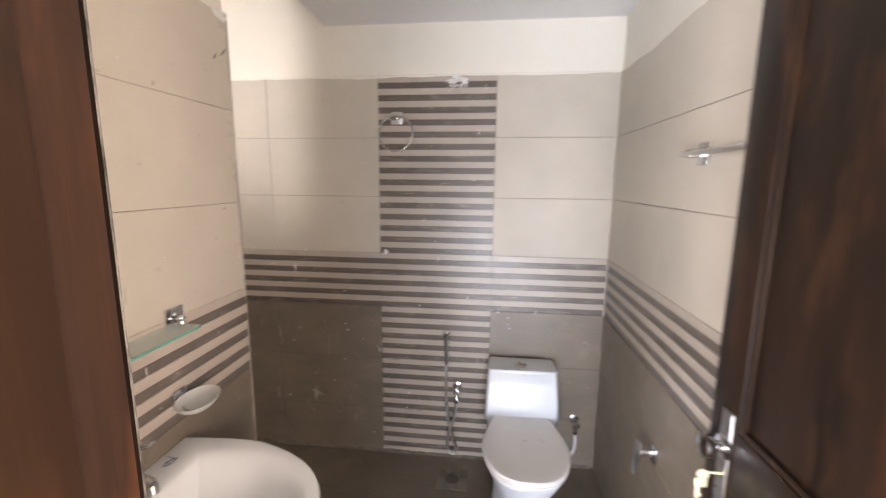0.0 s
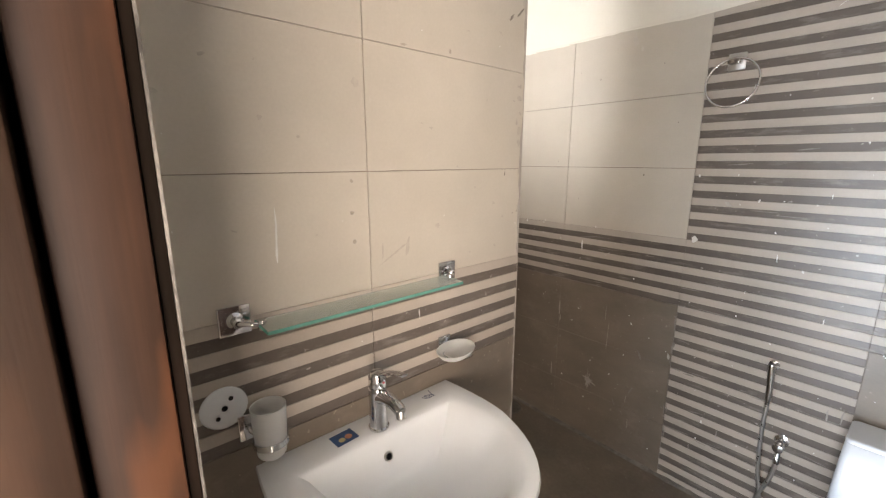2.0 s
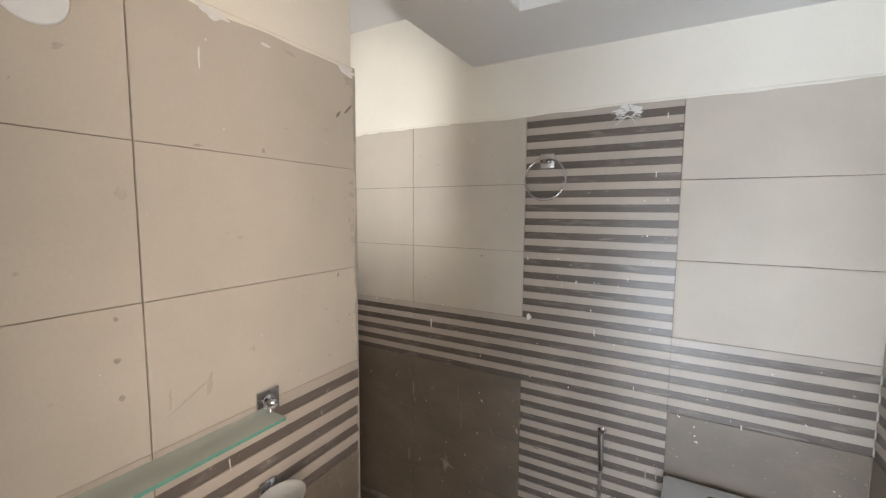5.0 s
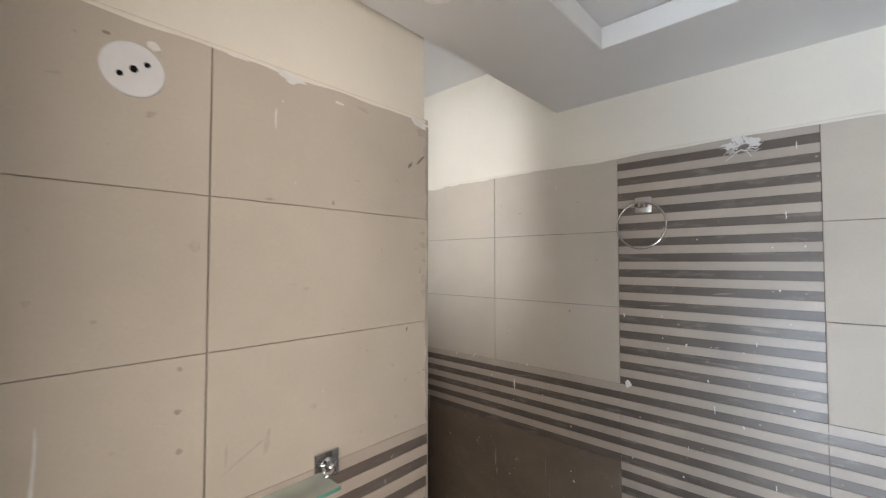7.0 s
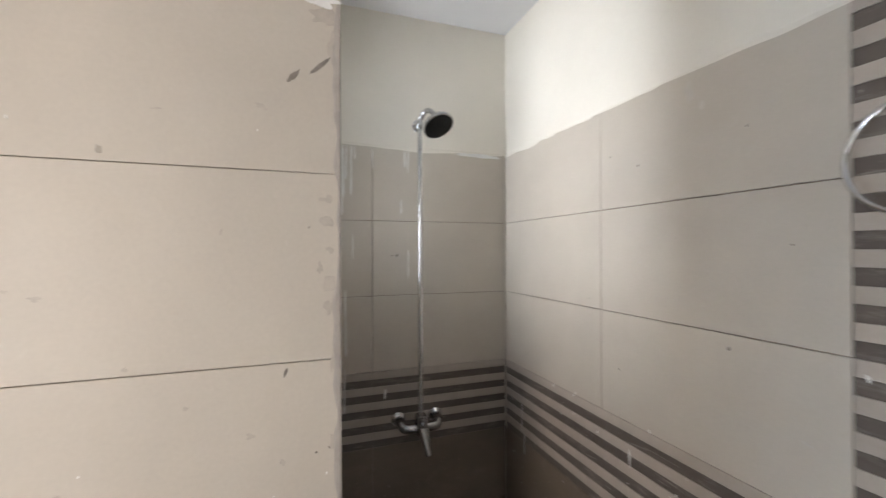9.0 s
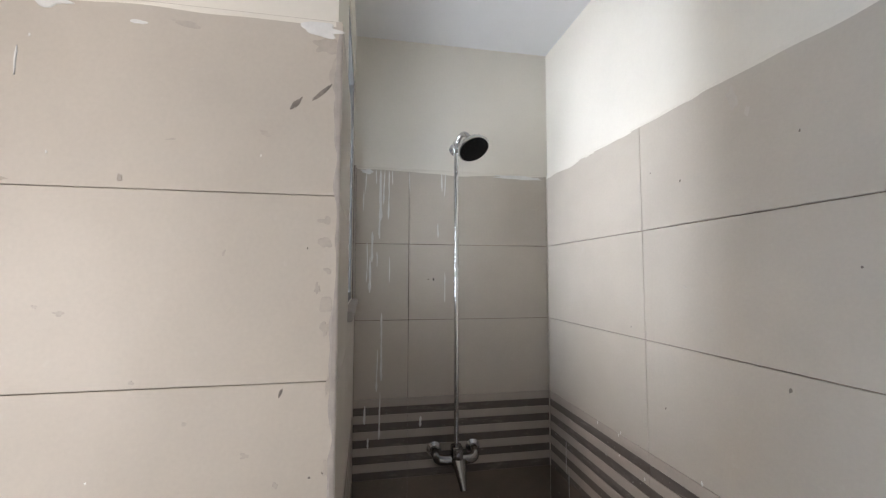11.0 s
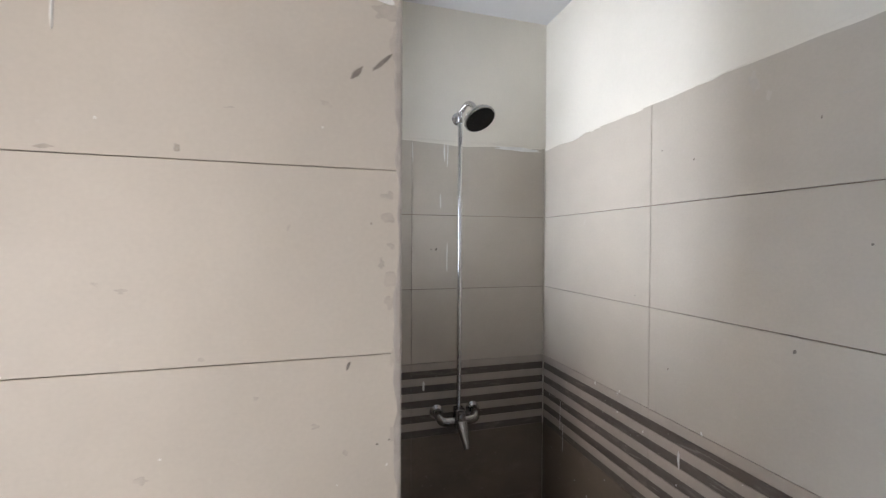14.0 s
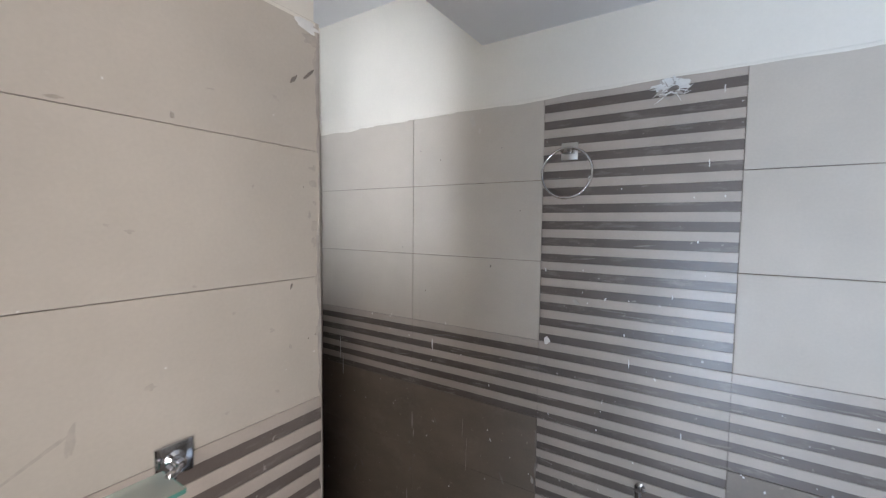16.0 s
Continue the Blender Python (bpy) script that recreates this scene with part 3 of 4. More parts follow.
part("glass_tumbler", lathe(bmesh.new(), [(0.002, -0.046), (0.026, -0.046), (0.030, -0.040), (0.0335, 0.0), (0.0365, 0.070), (0.0345, 0.070), (0.0315, 0.0), (0.028, -0.034), (0.002, -0.036)], pose(0.060, 0, 0)), M_FROST, cup, "frosted glass tumbler")


def cover_plate(label, y, z, dy, dz):
    """Round white box cover with three screw holes on a slant."""
    ob = thing("cover_plate", label, "cover plate", (XW, y, z), group="round cover plates")
    mm = pose(0, 0, 0, 0, 90, 0)
    part("disc", lathe(bmesh.new(), [(0.047, 0.0005), (0.047, 0.002), (0.045, 0.0042), (0.020, 0.005), (0.002, 0.005)], mm, 40), M_PLASTIC, ob)
    for k in (-1, 0, 1):
        r = 0.0062 if k == 0 else 0.0048
        # black caps paint the shade of the screw holes
        part("hole", lathe(bmesh.new(), [(r, 0.004), (r, 0.0057), (r * 0.6, 0.006), (0.0005, 0.006)], pose(0, dy * k, dz * k) @ mm, 14), M_BLACK, ob, "dark screw hole")
    return ob


cover_plate("round white plastic cover plate with three dark holes", 0.413, 0.990, 0.014, 0.019)
cover_plate("round white plastic cover plate high on the tiles", 0.659, 1.980, 0.019, 0.013)

# ---- towel ring ----
ring = thing("towel_ring", "thin chrome towel ring on a square wall plate", "towel ring", (-0.436, YN, 1.868))
part("wall_plate", one_box(-0.029, 0.029, -0.009, -0.0005, -0.030, 0.030, 0.003), M_STEEL, ring, "square chrome plate")
bm = bmesh.new()
box(bm, -0.020, 0.020, -0.048, -0.007, -0.012, 0.006, 0.004)
part("holder", bm, M_DCHROME, ring)
circ = [(0.004 + 0.086 * math.cos(a), -0.044 - 0.012 * (1 - math.sin(a)) * 0.5, -0.081 + 0.086 * math.sin(a)) for a in (2 * math.pi * k / 56 for k in range(56))]
part("hoop", tube(bmesh.new(), circ, 0.0042, 10, True), M_CHROME, ring, "thin chrome hoop")

# ---- health faucet ----
spray = thing("health_faucet", "chrome hand bidet spray on a wall hook with looped hose", "bidet spray", (-0.170, YN, 0.0))
part("hook", lathe(bmesh.new(), [(0.017, 0.0005), (0.017, 0.006), (0.009, 0.010), (0.009, 0.034), (0.013, 0.036), (0.013, 0.052), (0.003, 0.056)], along((0, 0, 0.732), (0, -0.05, 0.732)), 20), M_CHROME, spray)
part("spray_head", tube(bmesh.new(), smooth_line([(0, -0.050, 0.748), (0.001, -0.050, 0.720), (0.004, -0.047, 0.65), (0.005, -0.045, 0.600), (0.005, -0.045, 0.580)], 4),
     [0.013] * 3 + [0.0125] * 4 + [0.011] * 6 + [0.008] * 4, 14), M_CHROME, spray)
pts = smooth_line([(0.005, -0.045, 0.585), (0.004, -0.046, 0.45), (0.015, -0.048, 0.28), (0.045, -0.052, 0.14), (0.066, -0.055, 0.085), (0.045, -0.058, 0.055), (0.018, -0.056, 0.085), (0.024, -0.052, 0.18), (0.052, -0.048, 0.28), (0.062, -0.046, 0.355)], 9)
part("hose", tube(bmesh.new(), pts, [0.0066 + 0.0007 * (i % 2) for i in range(len(pts))], 10), M_STEEL, spray, "flexible steel hose")
valve = part("angle_valve", lathe(bmesh.new(), [(0.024, 0.0005), (0.024, 0.004), (0.012, 0.007), (0.012, 0.030), (0.016, 0.032), (0.016, 0.050), (0.010, 0.053), (0.010, 0.060), (0.017, 0.062), (0.017, 0.074), (0.004, 0.076)], along((0.062, 0, 0.432), (0.062, -0.1, 0.432)), 20), M_CHROME, spray)
part("outlet_nut", lathe(bmesh.new(), [(0.010, 0.352), (0.012, 0.356), (0.012, 0.378), (0.009, 0.382), (0.009, 0.424), (0.003, 0.425)], pose(0.062, -0.042, 0), 16), M_CHROME, valve)

# ---- toilet ----
toilet = thing("toilet", "white one-piece ceramic toilet with its lid closed", "toilet", (0.231, YN - 0.012, 0.0))


def slab_ring(w0, w1, y0, y1, z, n=6, r=0.018):
    """Rounded rectangle ring: half-widths at the back and front, y back to front."""
    pts = []
    for cx, cy, a0 in ((w1 - r, y1 + r, -90), (w0 - r, y0 - r, 0), (-w0 + r, y0 - r, 90), (-w1 + r, y1 + r, 180)):
        for k in range(n + 1):
            a = radians(a0 + 90 * k / n)
            pts.append(Vector((cx + r * math.cos(a), cy + r * math.sin(a), z)))
    return pts


loops = [slab_ring(0.155, 0.150, -0.005, -0.20, 0.30), slab_ring(0.170, 0.182, -0.003, -0.208, 0.39), slab_ring(0.169, 0.180, -0.001, -0.192, 0.46), slab_ring(0.168, 0.175, -0.001, -0.172, 0.55), slab_ring(0.167, 0.171, -0.001, -0.158, 0.607),
         slab_ring(0.166, 0.170, -0.002, -0.1575, 0.6075)]
part("cistern", rings(bmesh.new(), loops), M_TOILET, toilet)
loops = [slab_ring(0.166, 0.170, -0.002, -0.1570, 0.6078), slab_ring(0.1672, 0.1712, -0.001, -0.1582, 0.6085), slab_ring(0.167, 0.171, -0.001, -0.1565, 0.620), slab_ring(0.165, 0.169, -0.002, -0.154, 0.6225), slab_ring(0.158, 0.162, -0.008, -0.147, 0.6240)]
lid_t = part("cistern_lid", rings(bmesh.new(), loops), M_TOILET, toilet)
part("flush_button", lathe(bmesh.new(), [(0.028, 0.6235), (0.028, 0.629), (0.024, 0.632), (0.023, 0.6305), (0.012, 0.632), (0.001, 0.6322)], pose(-0.004, -0.096, 0), 28), M_CHROME, lid_t, "round chrome flush button")


def oval(w, yb, yf, z):
    """Toilet outline: a short straight back, sides that spread forwards and a round front."""
    half = [(0.0, 0.0), (0.42, 0.0), (0.60, 0.012), (0.70, 0.08), (0.86, 0.26), (0.98, 0.46), (0.99, 0.60), (0.88, 0.78), (0.62, 0.93), (0.30, 0.99), (0.0, 1.0)]
    line = smooth_line([(x * w, yb + (yf - yb) * v, z) for x, v in half], 3)
    return line + [Vector((-p.x, p.y, p.z)) for p in line[-2:0:-1]]


loops = [oval(0.135, -0.05, -0.52, 0.0), oval(0.138, -0.05, -0.525, 0.02), oval(0.132, -0.05, -0.52, 0.10), oval(0.140, -0.06, -0.55, 0.20), oval(0.160, -0.08, -0.61, 0.28), oval(0.176, -0.12, -0.645, 0.335), oval(0.181, -0.14, -0.655, 0.358), oval(0.177, -0.15, -0.650, 0.364)]
part("bowl", rings(bmesh.new(), loops), M_TOILET, toilet)
loops = [oval(0.178, -0.172, -0.650, 0.366), oval(0.187, -0.167, -0.658, 0.368), oval(0.188, -0.166, -0.659, 0.378), oval(0.183, -0.170, -0.654, 0.382)]
part("seat", rings(bmesh.new(), loops), M_SEAT, toilet)
loops = [oval(0.181, -0.170, -0.652, 0.3835), oval(0.190, -0.164, -0.662, 0.386), oval(0.191, -0.164, -0.663, 0.394), oval(0.185, -0.168, -0.657, 0.401), oval(0.163, -0.184, -0.632, 0.4035), oval(0.158, -0.188, -0.627, 0.4025), oval(0.10, -0.25, -0.55, 0.4055), oval(0.03, -0.34, -0.44, 0.4065)]
lid = part("lid", rings(bmesh.new(), loops), M_SEAT, toilet, "closed cream-white lid")
part("lid_mark", lathe(bmesh.new(), [(0.006, 0.4058), (0.005, 0.4075), (0.001, 0.4077)], pose(0, -0.40, 0), 12), M_HAZE, lid)
for sx in (-0.075, 0.075):
    part("hinge", lathe(bmesh.new(), [(0.014, 0.366), (0.014, 0.399), (0.010, 0.404), (0.002, 0.405)], pose(sx, -0.203, 0), 16), M_SEAT, toilet)

supply = thing("supply_valve", "chrome angle valve with a white supply hose", "valve", (0.531, YN, 0.285))
part("valve_body", lathe(bmesh.new(), [(0.024, 0.0005), (0.024, 0.004), (0.012, 0.007), (0.012, 0.030), (0.016, 0.032), (0.016, 0.048), (0.009, 0.050), (0.009, 0.058), (0.018, 0.060), (0.018, 0.074), (0.004, 0.076)], along((0, 0, 0), (0, -0.1, 0)), 20), M_CHROME, supply)
part("outlet_nut", lathe(bmesh.new(), [(0.009, -0.068), (0.012, -0.064), (0.012, -0.042), (0.008, -0.038), (0.008, 0.0)], pose(0, -0.040, 0), 16), M_CHROME, supply)
part("supply_hose", tube(bmesh.new(), smooth_line([(0, -0.040, -0.062), (0.004, -0.042, -0.11), (-0.004, -0.045, -0.165), (-0.035, -0.05, -0.20), (-0.085, -0.06, -0.19), (-0.145, -0.09, -0.12), (-0.165, -0.10, -0.03)]), 0.0065, 10), M_HOSE, supply, "white plastic hose")

# ---- floor drain and trap ----
drain = thing("floor_drain", "square dusty floor drain with a round grating", "floor drain", (-0.114, 1.985, 0.0))
part("frame", one_box(-0.078, 0.078, -0.072, 0.072, 0.0002, 0.004, 0.0015), M_JUNCTION, drain)
grate = part("grating", lathe(bmesh.new(), [(0.046, 0.0042), (0.046, 0.006), (0.042, 0.0068), (0.002, 0.0068)]), M_DRAIN, drain, "round dull metal grating")
for i in range(-3, 4):
    h = math.sqrt(max(0, 0.036 ** 2 - (i * 0.010) ** 2))
    # black bars in place of the shaded gaps
    part("slot", one_box(i * 0.010 - 0.002, i * 0.010 + 0.002, -h, h, 0.0069, 0.0073), M_BLACK, grate)
trap = thing("drain_opening", "open round brown drain hole by the wall", "floor drain", (-1.372, 2.070, 0.0))
part("collar", lathe(bmesh.new(), [(0.060, 0.0003), (0.072, 0.0003), (0.070, 0.006), (0.060, 0.007), (0.058, 0.003)], None, 32), M_DRAIN, trap)
# flat black disc in place of a shaded pit
part("hole", lathe(bmesh.new(), [(0.057, 0.0004), (0.057, 0.0012), (0.030, 0.0014), (0.002, 0.0014)], None, 32), M_BLACK, trap, "dark opening")

# ---- east wall fittings ----
rail = thing("towel_rail", "straight steel towel rail on a square chrome bracket", "towel rail", (XE, 1.310, 1.637))
part("bracket", one_box(-0.009, -0.0005, -0.024, 0.024, -0.032, 0.032, 0.003), M_CHROME, rail, "square chrome bracket")
part("post", one_box(-0.050, -0.008, -0.012, 0.012, -0.012, 0.012, 0.004), M_CHROME, rail)
part("bar", lathe(bmesh.new(), [(0.004, 0), (0.008, 0.003), (0.008, 0.605), (0.004, 0.608)], along((-0.044, 0.055, 0.0), (-0.044, -1.0, 0.0)), 16), M_STEEL, rail, "brushed steel bar")
part("bracket", one_box(-0.009, -0.0005, -0.524, -0.476, -0.032, 0.032, 0.003), M_CHROME, rail, "square chrome bracket")
part("post", one_box(-0.050, -0.008, -0.512, -0.488, -0.012, 0.012, 0.004), M_CHROME, rail)

holder = thing("wall_hook", "chrome wall hook with a hanging tapered tongue", "wall hook", (XE, 1.440, 0.615))
part("wall_plate", one_box(-0.008, -0.0005, -0.026, 0.026, -0.030, 0.030, 0.003), M_CHROME, holder)
part("post", one_box(-0.050, -0.0075, -0.010, 0.010, -0.010, 0.012, 0.004), M_CHROME, holder)
bm = bmesh.new()
rings(bm, [[(-0.050, -0.016, 0.040), (-0.050, 0.044, 0.030), (-0.066, 0.014, -0.085), (-0.064, -0.006, -0.085)], [(-0.0455, -0.016, 0.040), (-0.0455, 0.044, 0.030), (-0.0615, 0.014, -0.085), (-0.0595, -0.006, -0.085)]])
part("tongue", bm, M_CHROME, holder, "tapered chrome tongue", smooth=False)

# ---- shower ----
shower = thing("shower_set", "chrome exposed shower mixer, riser pipe and round head", "shower", (XA, 1.770, 0.0))
part("wall_flange", lathe(bmesh.new(), [(0.026, 0.0005), (0.026, 0.004), (0.014, 0.010), (0.011, 0.030)], along((0, 0.008, 2.165), (0.1, 0.008, 2.165)), 24), M_CHROME, shower)
part("riser", lathe(bmesh.new(), [(0.0095, 1.003), (0.0095, 2.15), (0.009, 2.151)], pose(0.058, 0.0, 0), 18), M_CHROME, shower, "long chrome riser pipe")
part("riser_joint", lathe(bmesh.new(), [(0.012, 2.135), (0.0145, 2.140), (0.0145, 2.172), (0.012, 2.180), (0.004, 2.181)], pose(0.058, 0.0, 0), 20), M_CHROME, shower)
part("wall_link", tube(bmesh.new(), [(0.010, 0.008, 2.165), (0.058, 0.002, 2.165)], 0.010, 14), M_CHROME, shower)
part("arm", tube(bmesh.new(), smooth_line([(0.058, 0.0, 2.166), (0.076, 0.010, 2.192), (0.096, 0.020, 2.200), (0.116, 0.030, 2.188), (0.126, 0.036, 2.168)], 6), 0.0105, 14), M_CHROME, shower)
hm = along((0.124, 0.035, 2.170), (0.170, 0.055, 2.095)) @ Matrix.Scale(1.10, 4)
head = part("shower_head", lathe(bmesh.new(), [(0.012, -0.004), (0.015, 0.010), (0.030, 0.022), (0.050, 0.032), (0.0565, 0.044), (0.0560, 0.050), (0.0525, 0.051), (0.003, 0.0505)], hm, 40), M_CHROME, shower, "round chrome shower head")
part("face", lathe(bmesh.new(), [(0.0520, 0.0505), (0.0515, 0.0535), (0.020, 0.0545), (0.001, 0.0547)], hm, 40), M_BLACK, head, "black rubber nozzle face")
bm = bmesh.new()
for r, n in ((0.014, 6), (0.028, 12), (0.041, 18)):
    for k in range(n):
        a = 2 * math.pi * k / n
        lathe(bm, [(0.0014, 0.0530), (0.0012, 0.0562), (0.0003, 0.0565)], hm @ pose(r * math.cos(a), r * math.sin(a), 0), 6)
part("nozzles", bm, M_BLACK, head)
for s_ in (-1, 1):
    pts = smooth_line([(0.010, s_ * 0.078, 0.972), (0.040, s_ * 0.077, 0.968), (0.056, s_ * 0.068, 0.956), (0.060, s_ * 0.045, 0.952), (0.060, s_ * 0.016, 0.952)], 6)
    part("inlet_pipe", tube(bmesh.new(), pts, [0.015 + 0.0045 * min(1, i / 14) for i in range(len(pts))], 16), M_DCHROME, shower)
    part("flange", lathe(bmesh.new(), [(0.029, 0.0005), (0.029, 0.004), (0.022, 0.012), (0.018, 0.016)], along((0, s_ * 0.078, 0.972), (0.1, s_ * 0.078, 0.972)), 24), M_CHROME, shower)
part("mixer_body", one_box(0.036, 0.084, -0.020, 0.022, 0.925, 1.004, 0.007), M_DCHROME, shower)
part("diverter", one_box(0.0845, 0.100, -0.013, 0.016, 0.962, 1.000, 0.004), M_DCHROME, shower)
bm = bmesh.new()
loops = []
for u in range(8):
    f = u / 7
    x, z, w = 0.082 + 0.044 * f, 0.958 - 0.092 * f, 0.027 - 0.016 * f
    loops.append([Vector((x + 0.009 * math.sin(a), 0.004 + 0.008 * f + w * math.cos(a), z + 0.006 * math.sin(a))) for a in (2 * math.pi * k / 12 for k in range(12))])
part("lever", rings(bm, loops), M_DCHROME, shower, "broad angled chrome lever")

# ---- rough white putty, drips and smudges on the walls ----
rnd = random.Random(7)


def blob(bm, m, w, h, thick, n=10, rough=0.35):
    """A low uneven lump in the local xz plane, facing -y, with a soft wandering outline."""
    loops = []
    knots = [1 + rnd.uniform(-rough, rough) for _ in range(n)]
    k3 = 3 if w * h > 0.00006 else 1
    radii = []
    for i in range(n * k3):
        f = (i % k3) / k3
        f = f * f * (3 - 2 * f)
        radii.append(knots[i // k3] * (1 - f) + knots[(i // k3 + 1) % n] * f)
    n *= k3
    for f, t in ((1.0, 0.0), (0.92, thick * 0.7), (0.45, thick), (0.08, thick)):
        loops.append([m @ Vector((w / 2 * radii[k] * f * math.cos(2 * math.pi * k / n), -0.0002 - t, h / 2 * radii[k] * f * math.sin(2 * math.pi * k / n))) for k in range(n)])
    rings(bm, loops, False, True)


def wall_frame(which, u, z):
    """A pose on a wall's tile face: local x along the wall, -y out of it."""
    return {"north": pose(u, YN, z), "west": pose(XW, u, z, 0, 0, 90), "alcove": pose(XA, u, z, 0, 0, 90), "east": pose(XE, u, z, 0, 0, -90)}[which]


WALLS = {"north": wall_north, "west": wall_west, "alcove": wall_alcove_west, "east": wall_east}


def mark(which, name, u, z, w, h, material, tilt=0, thick=0.0008, n=10, rough=0.35, sink=0.0):
    bm = bmesh.new()
    blob(bm, wall_frame(which, u, z) @ pose(0, sink, 0, 0, tilt, 0), w, h, thick, n, rough)
    return part(name, bm, material, WALLS[which], smooth=False)


def drip(which, u, z0, z1, w=0.004, material=None):
    """A run of white paint down a wall, thicker at its foot, wandering a little."""
    bm = bmesh.new()
    k = max(4, int((z0 - z1) / 0.02))
    loops, x = [], 0.0
    for i in range(k + 1):
        f = i / k
        x += rnd.uniform(-0.0012, 0.0012)
        ww = w * (0.45 + 0.35 * rnd.random() + 0.35 * (f > 0.75)) * (0.25 if i in (0, k) else 1)
        m = wall_frame(which, u, z0 + (z1 - z0) * f)
        loops.append([m @ Vector(p) for p in ((x - ww / 2, -0.0002, 0), (x - ww / 4, -0.0012, 0), (x + ww / 4, -0.0012, 0), (x + ww / 2, -0.0002, 0))])
    rings(bm, loops, True, True)
    part("paint_drip", bm, material or M_PUTTY, WALLS[which], smooth=False)


drip("west", 0.553, 1.405, 1.284, 0.007)
drip("west", 0.938, 1.083, 1.052, 0.005)
drip("west", 0.912, 1.985, 1.94, 0.006)
for u, z0, z1, w in ((1.476, 2.066, 1.86, 0.007), (1.458, 2.066, 2.01, 0.004), (1.472, 1.87, 1.79, 0.005), (1.492, 2.066, 1.93, 0.004), (1.508, 2.066, 1.87, 0.004), (1.520, 2.066, 2.01, 0.003), (1.420, 2.05, 1.97, 0.004), (1.412, 1.98, 1.90, 0.004),
                     (1.445, 1.82, 1.70, 0.006), (1.437, 1.72, 1.58, 0.006), (1.425, 1.78, 1.62, 0.003), (1.462, 1.74, 1.68, 0.003), (1.512, 1.72, 1.62, 0.003), (1.484, 1.50, 1.24, 0.005), (1.470, 1.36, 1.20, 0.004), (1.482, 1.20, 1.02, 0.004),
                     (1.590, 2.066, 1.98, 0.003), (1.722, 2.066, 1.99, 0.004), (1.736, 2.066, 1.97, 0.004), (1.706, 1.86, 1.80, 0.004), (1.735, 1.66, 1.54, 0.003), (1.425, 1.15, 1.08, 0.006), (1.440, 1.03, 0.99, 0.005), (1.640, 1.10, 1.06, 0.008)):
    drip("alcove", u, z0, z1, w * 2.0)
for u, z0, z1, w in ((-1.60, 1.02, 0.90, 0.006), (-1.58, 0.93, 0.82, 0.006), (-1.02, 1.10, 1.05, 0.016), (-1.13, 0.74, 0.66, 0.012), (-1.12, 0.66, 0.62, 0.010), (-0.86, 0.78, 0.70, 0.004), (-0.84, 0.70, 0.55, 0.004), (-0.93, 0.40, 0.28, 0.006), (-1.16, 0.36, 0.28, 0.010),
                     (-0.70, 0.22, 0.16, 0.005), (0.012, 2.025, 2.000, 0.006), (-0.020, 1.81, 1.785, 0.007), (-0.37, 1.775, 1.745, 0.004), (-0.10, 1.39, 1.375, 0.006), (-0.22, 1.16, 1.13, 0.007), (-0.06, 0.95, 0.93, 0.006), (0.0, 0.62, 0.57, 0.010), (0.04, 0.64, 0.58, 0.010),
                     (-0.17, 0.52, 0.47, 0.007), (-0.30, 0.56, 0.53, 0.006), (-0.32, 0.36, 0.32, 0.006), (-0.42, 0.24, 0.20, 0.005), (0.30, 0.885, 0.865, 0.010), (-0.30, 1.00, 0.985, 0.004), (-0.72, 0.34, 0.30, 0.005)):
    drip("north", u, z0, z1, w * 0.8, M_SKIM if z0 < 0.8 else M_PUTTY)
for tilt, w_, h_ in ((20, 0.078, 0.009), (75, 0.066, 0.008), (130, 0.060, 0.008), (0, 0.034, 0.028), (105, 0.088, 0.004), (50, 0.050, 0.006)):
    mark("north", "putty_splash", -0.93 + rnd.uniform(-0.008, 0.008), 0.335 + rnd.uniform(-0.008, 0.008), w_, h_, M_SKIM, tilt, 0.002, 9, 0.5)
mark("north", "putty_splash", -0.505, 1.178, 0.022, 0.022, M_PUTTY, 10, 0.002, 8, 0.5)
mark("north", "putty_splash", -0.40, 1.335, 0.026, 0.016, M_CEMENT, 10, 0.002, 8, 0.5)
mark("north", "putty_splash", -0.545, 0.62, 0.03, 0.012, M_CEMENT, 70, 0.002, 8, 0.5)
mark("north", "paint_smudge", -0.832, 2.02, 0.022, 0.045, M_HAZE, -8, 0.0005)
mark("west", "putty_splash", 0.945, 2.062, 0.075, 0.022, M_PUTTY, 6, 0.002, 12, 0.4)
mark("west", "putty_splash", 0.835, 2.066, 0.035, 0.006, M_PUTTY, 0, 0.002, 10, 0.4)
mark("west", "putty_splash", 1.34, 2.060, 0.075, 0.026, M_PUTTY, 3, 0.002, 12, 0.35)
mark("west", "putty_splash", 1.07, 2.040, 0.02, 0.008, M_PUTTY, 0, 0.001, 8, 0.4)
for i in range(120):
    u, z = rnd.uniform(-1.70, 0.60), rnd.uniform(0.05, 1.20)
    if -0.53 < u < 0.06:
        z = rnd.uniform(0.05, 2.0)
    s_ = rnd.uniform(0.002, 0.0065)
    mark("north", "paint_speck", u, z, s_, s_ * rnd.uniform(0.8, 2.2), M_PUTTY, rnd.uniform(-30, 30), 0.0006, 6)
for i in range(15):
    s_ = rnd.uniform(0.0015, 0.004)
    mark("west", "paint_speck", rnd.uniform(0.32, 1.36), rnd.uniform(0.9, 2.05), s_, s_ * 1.4, M_PUTTY, 0, 0.0005, 6)
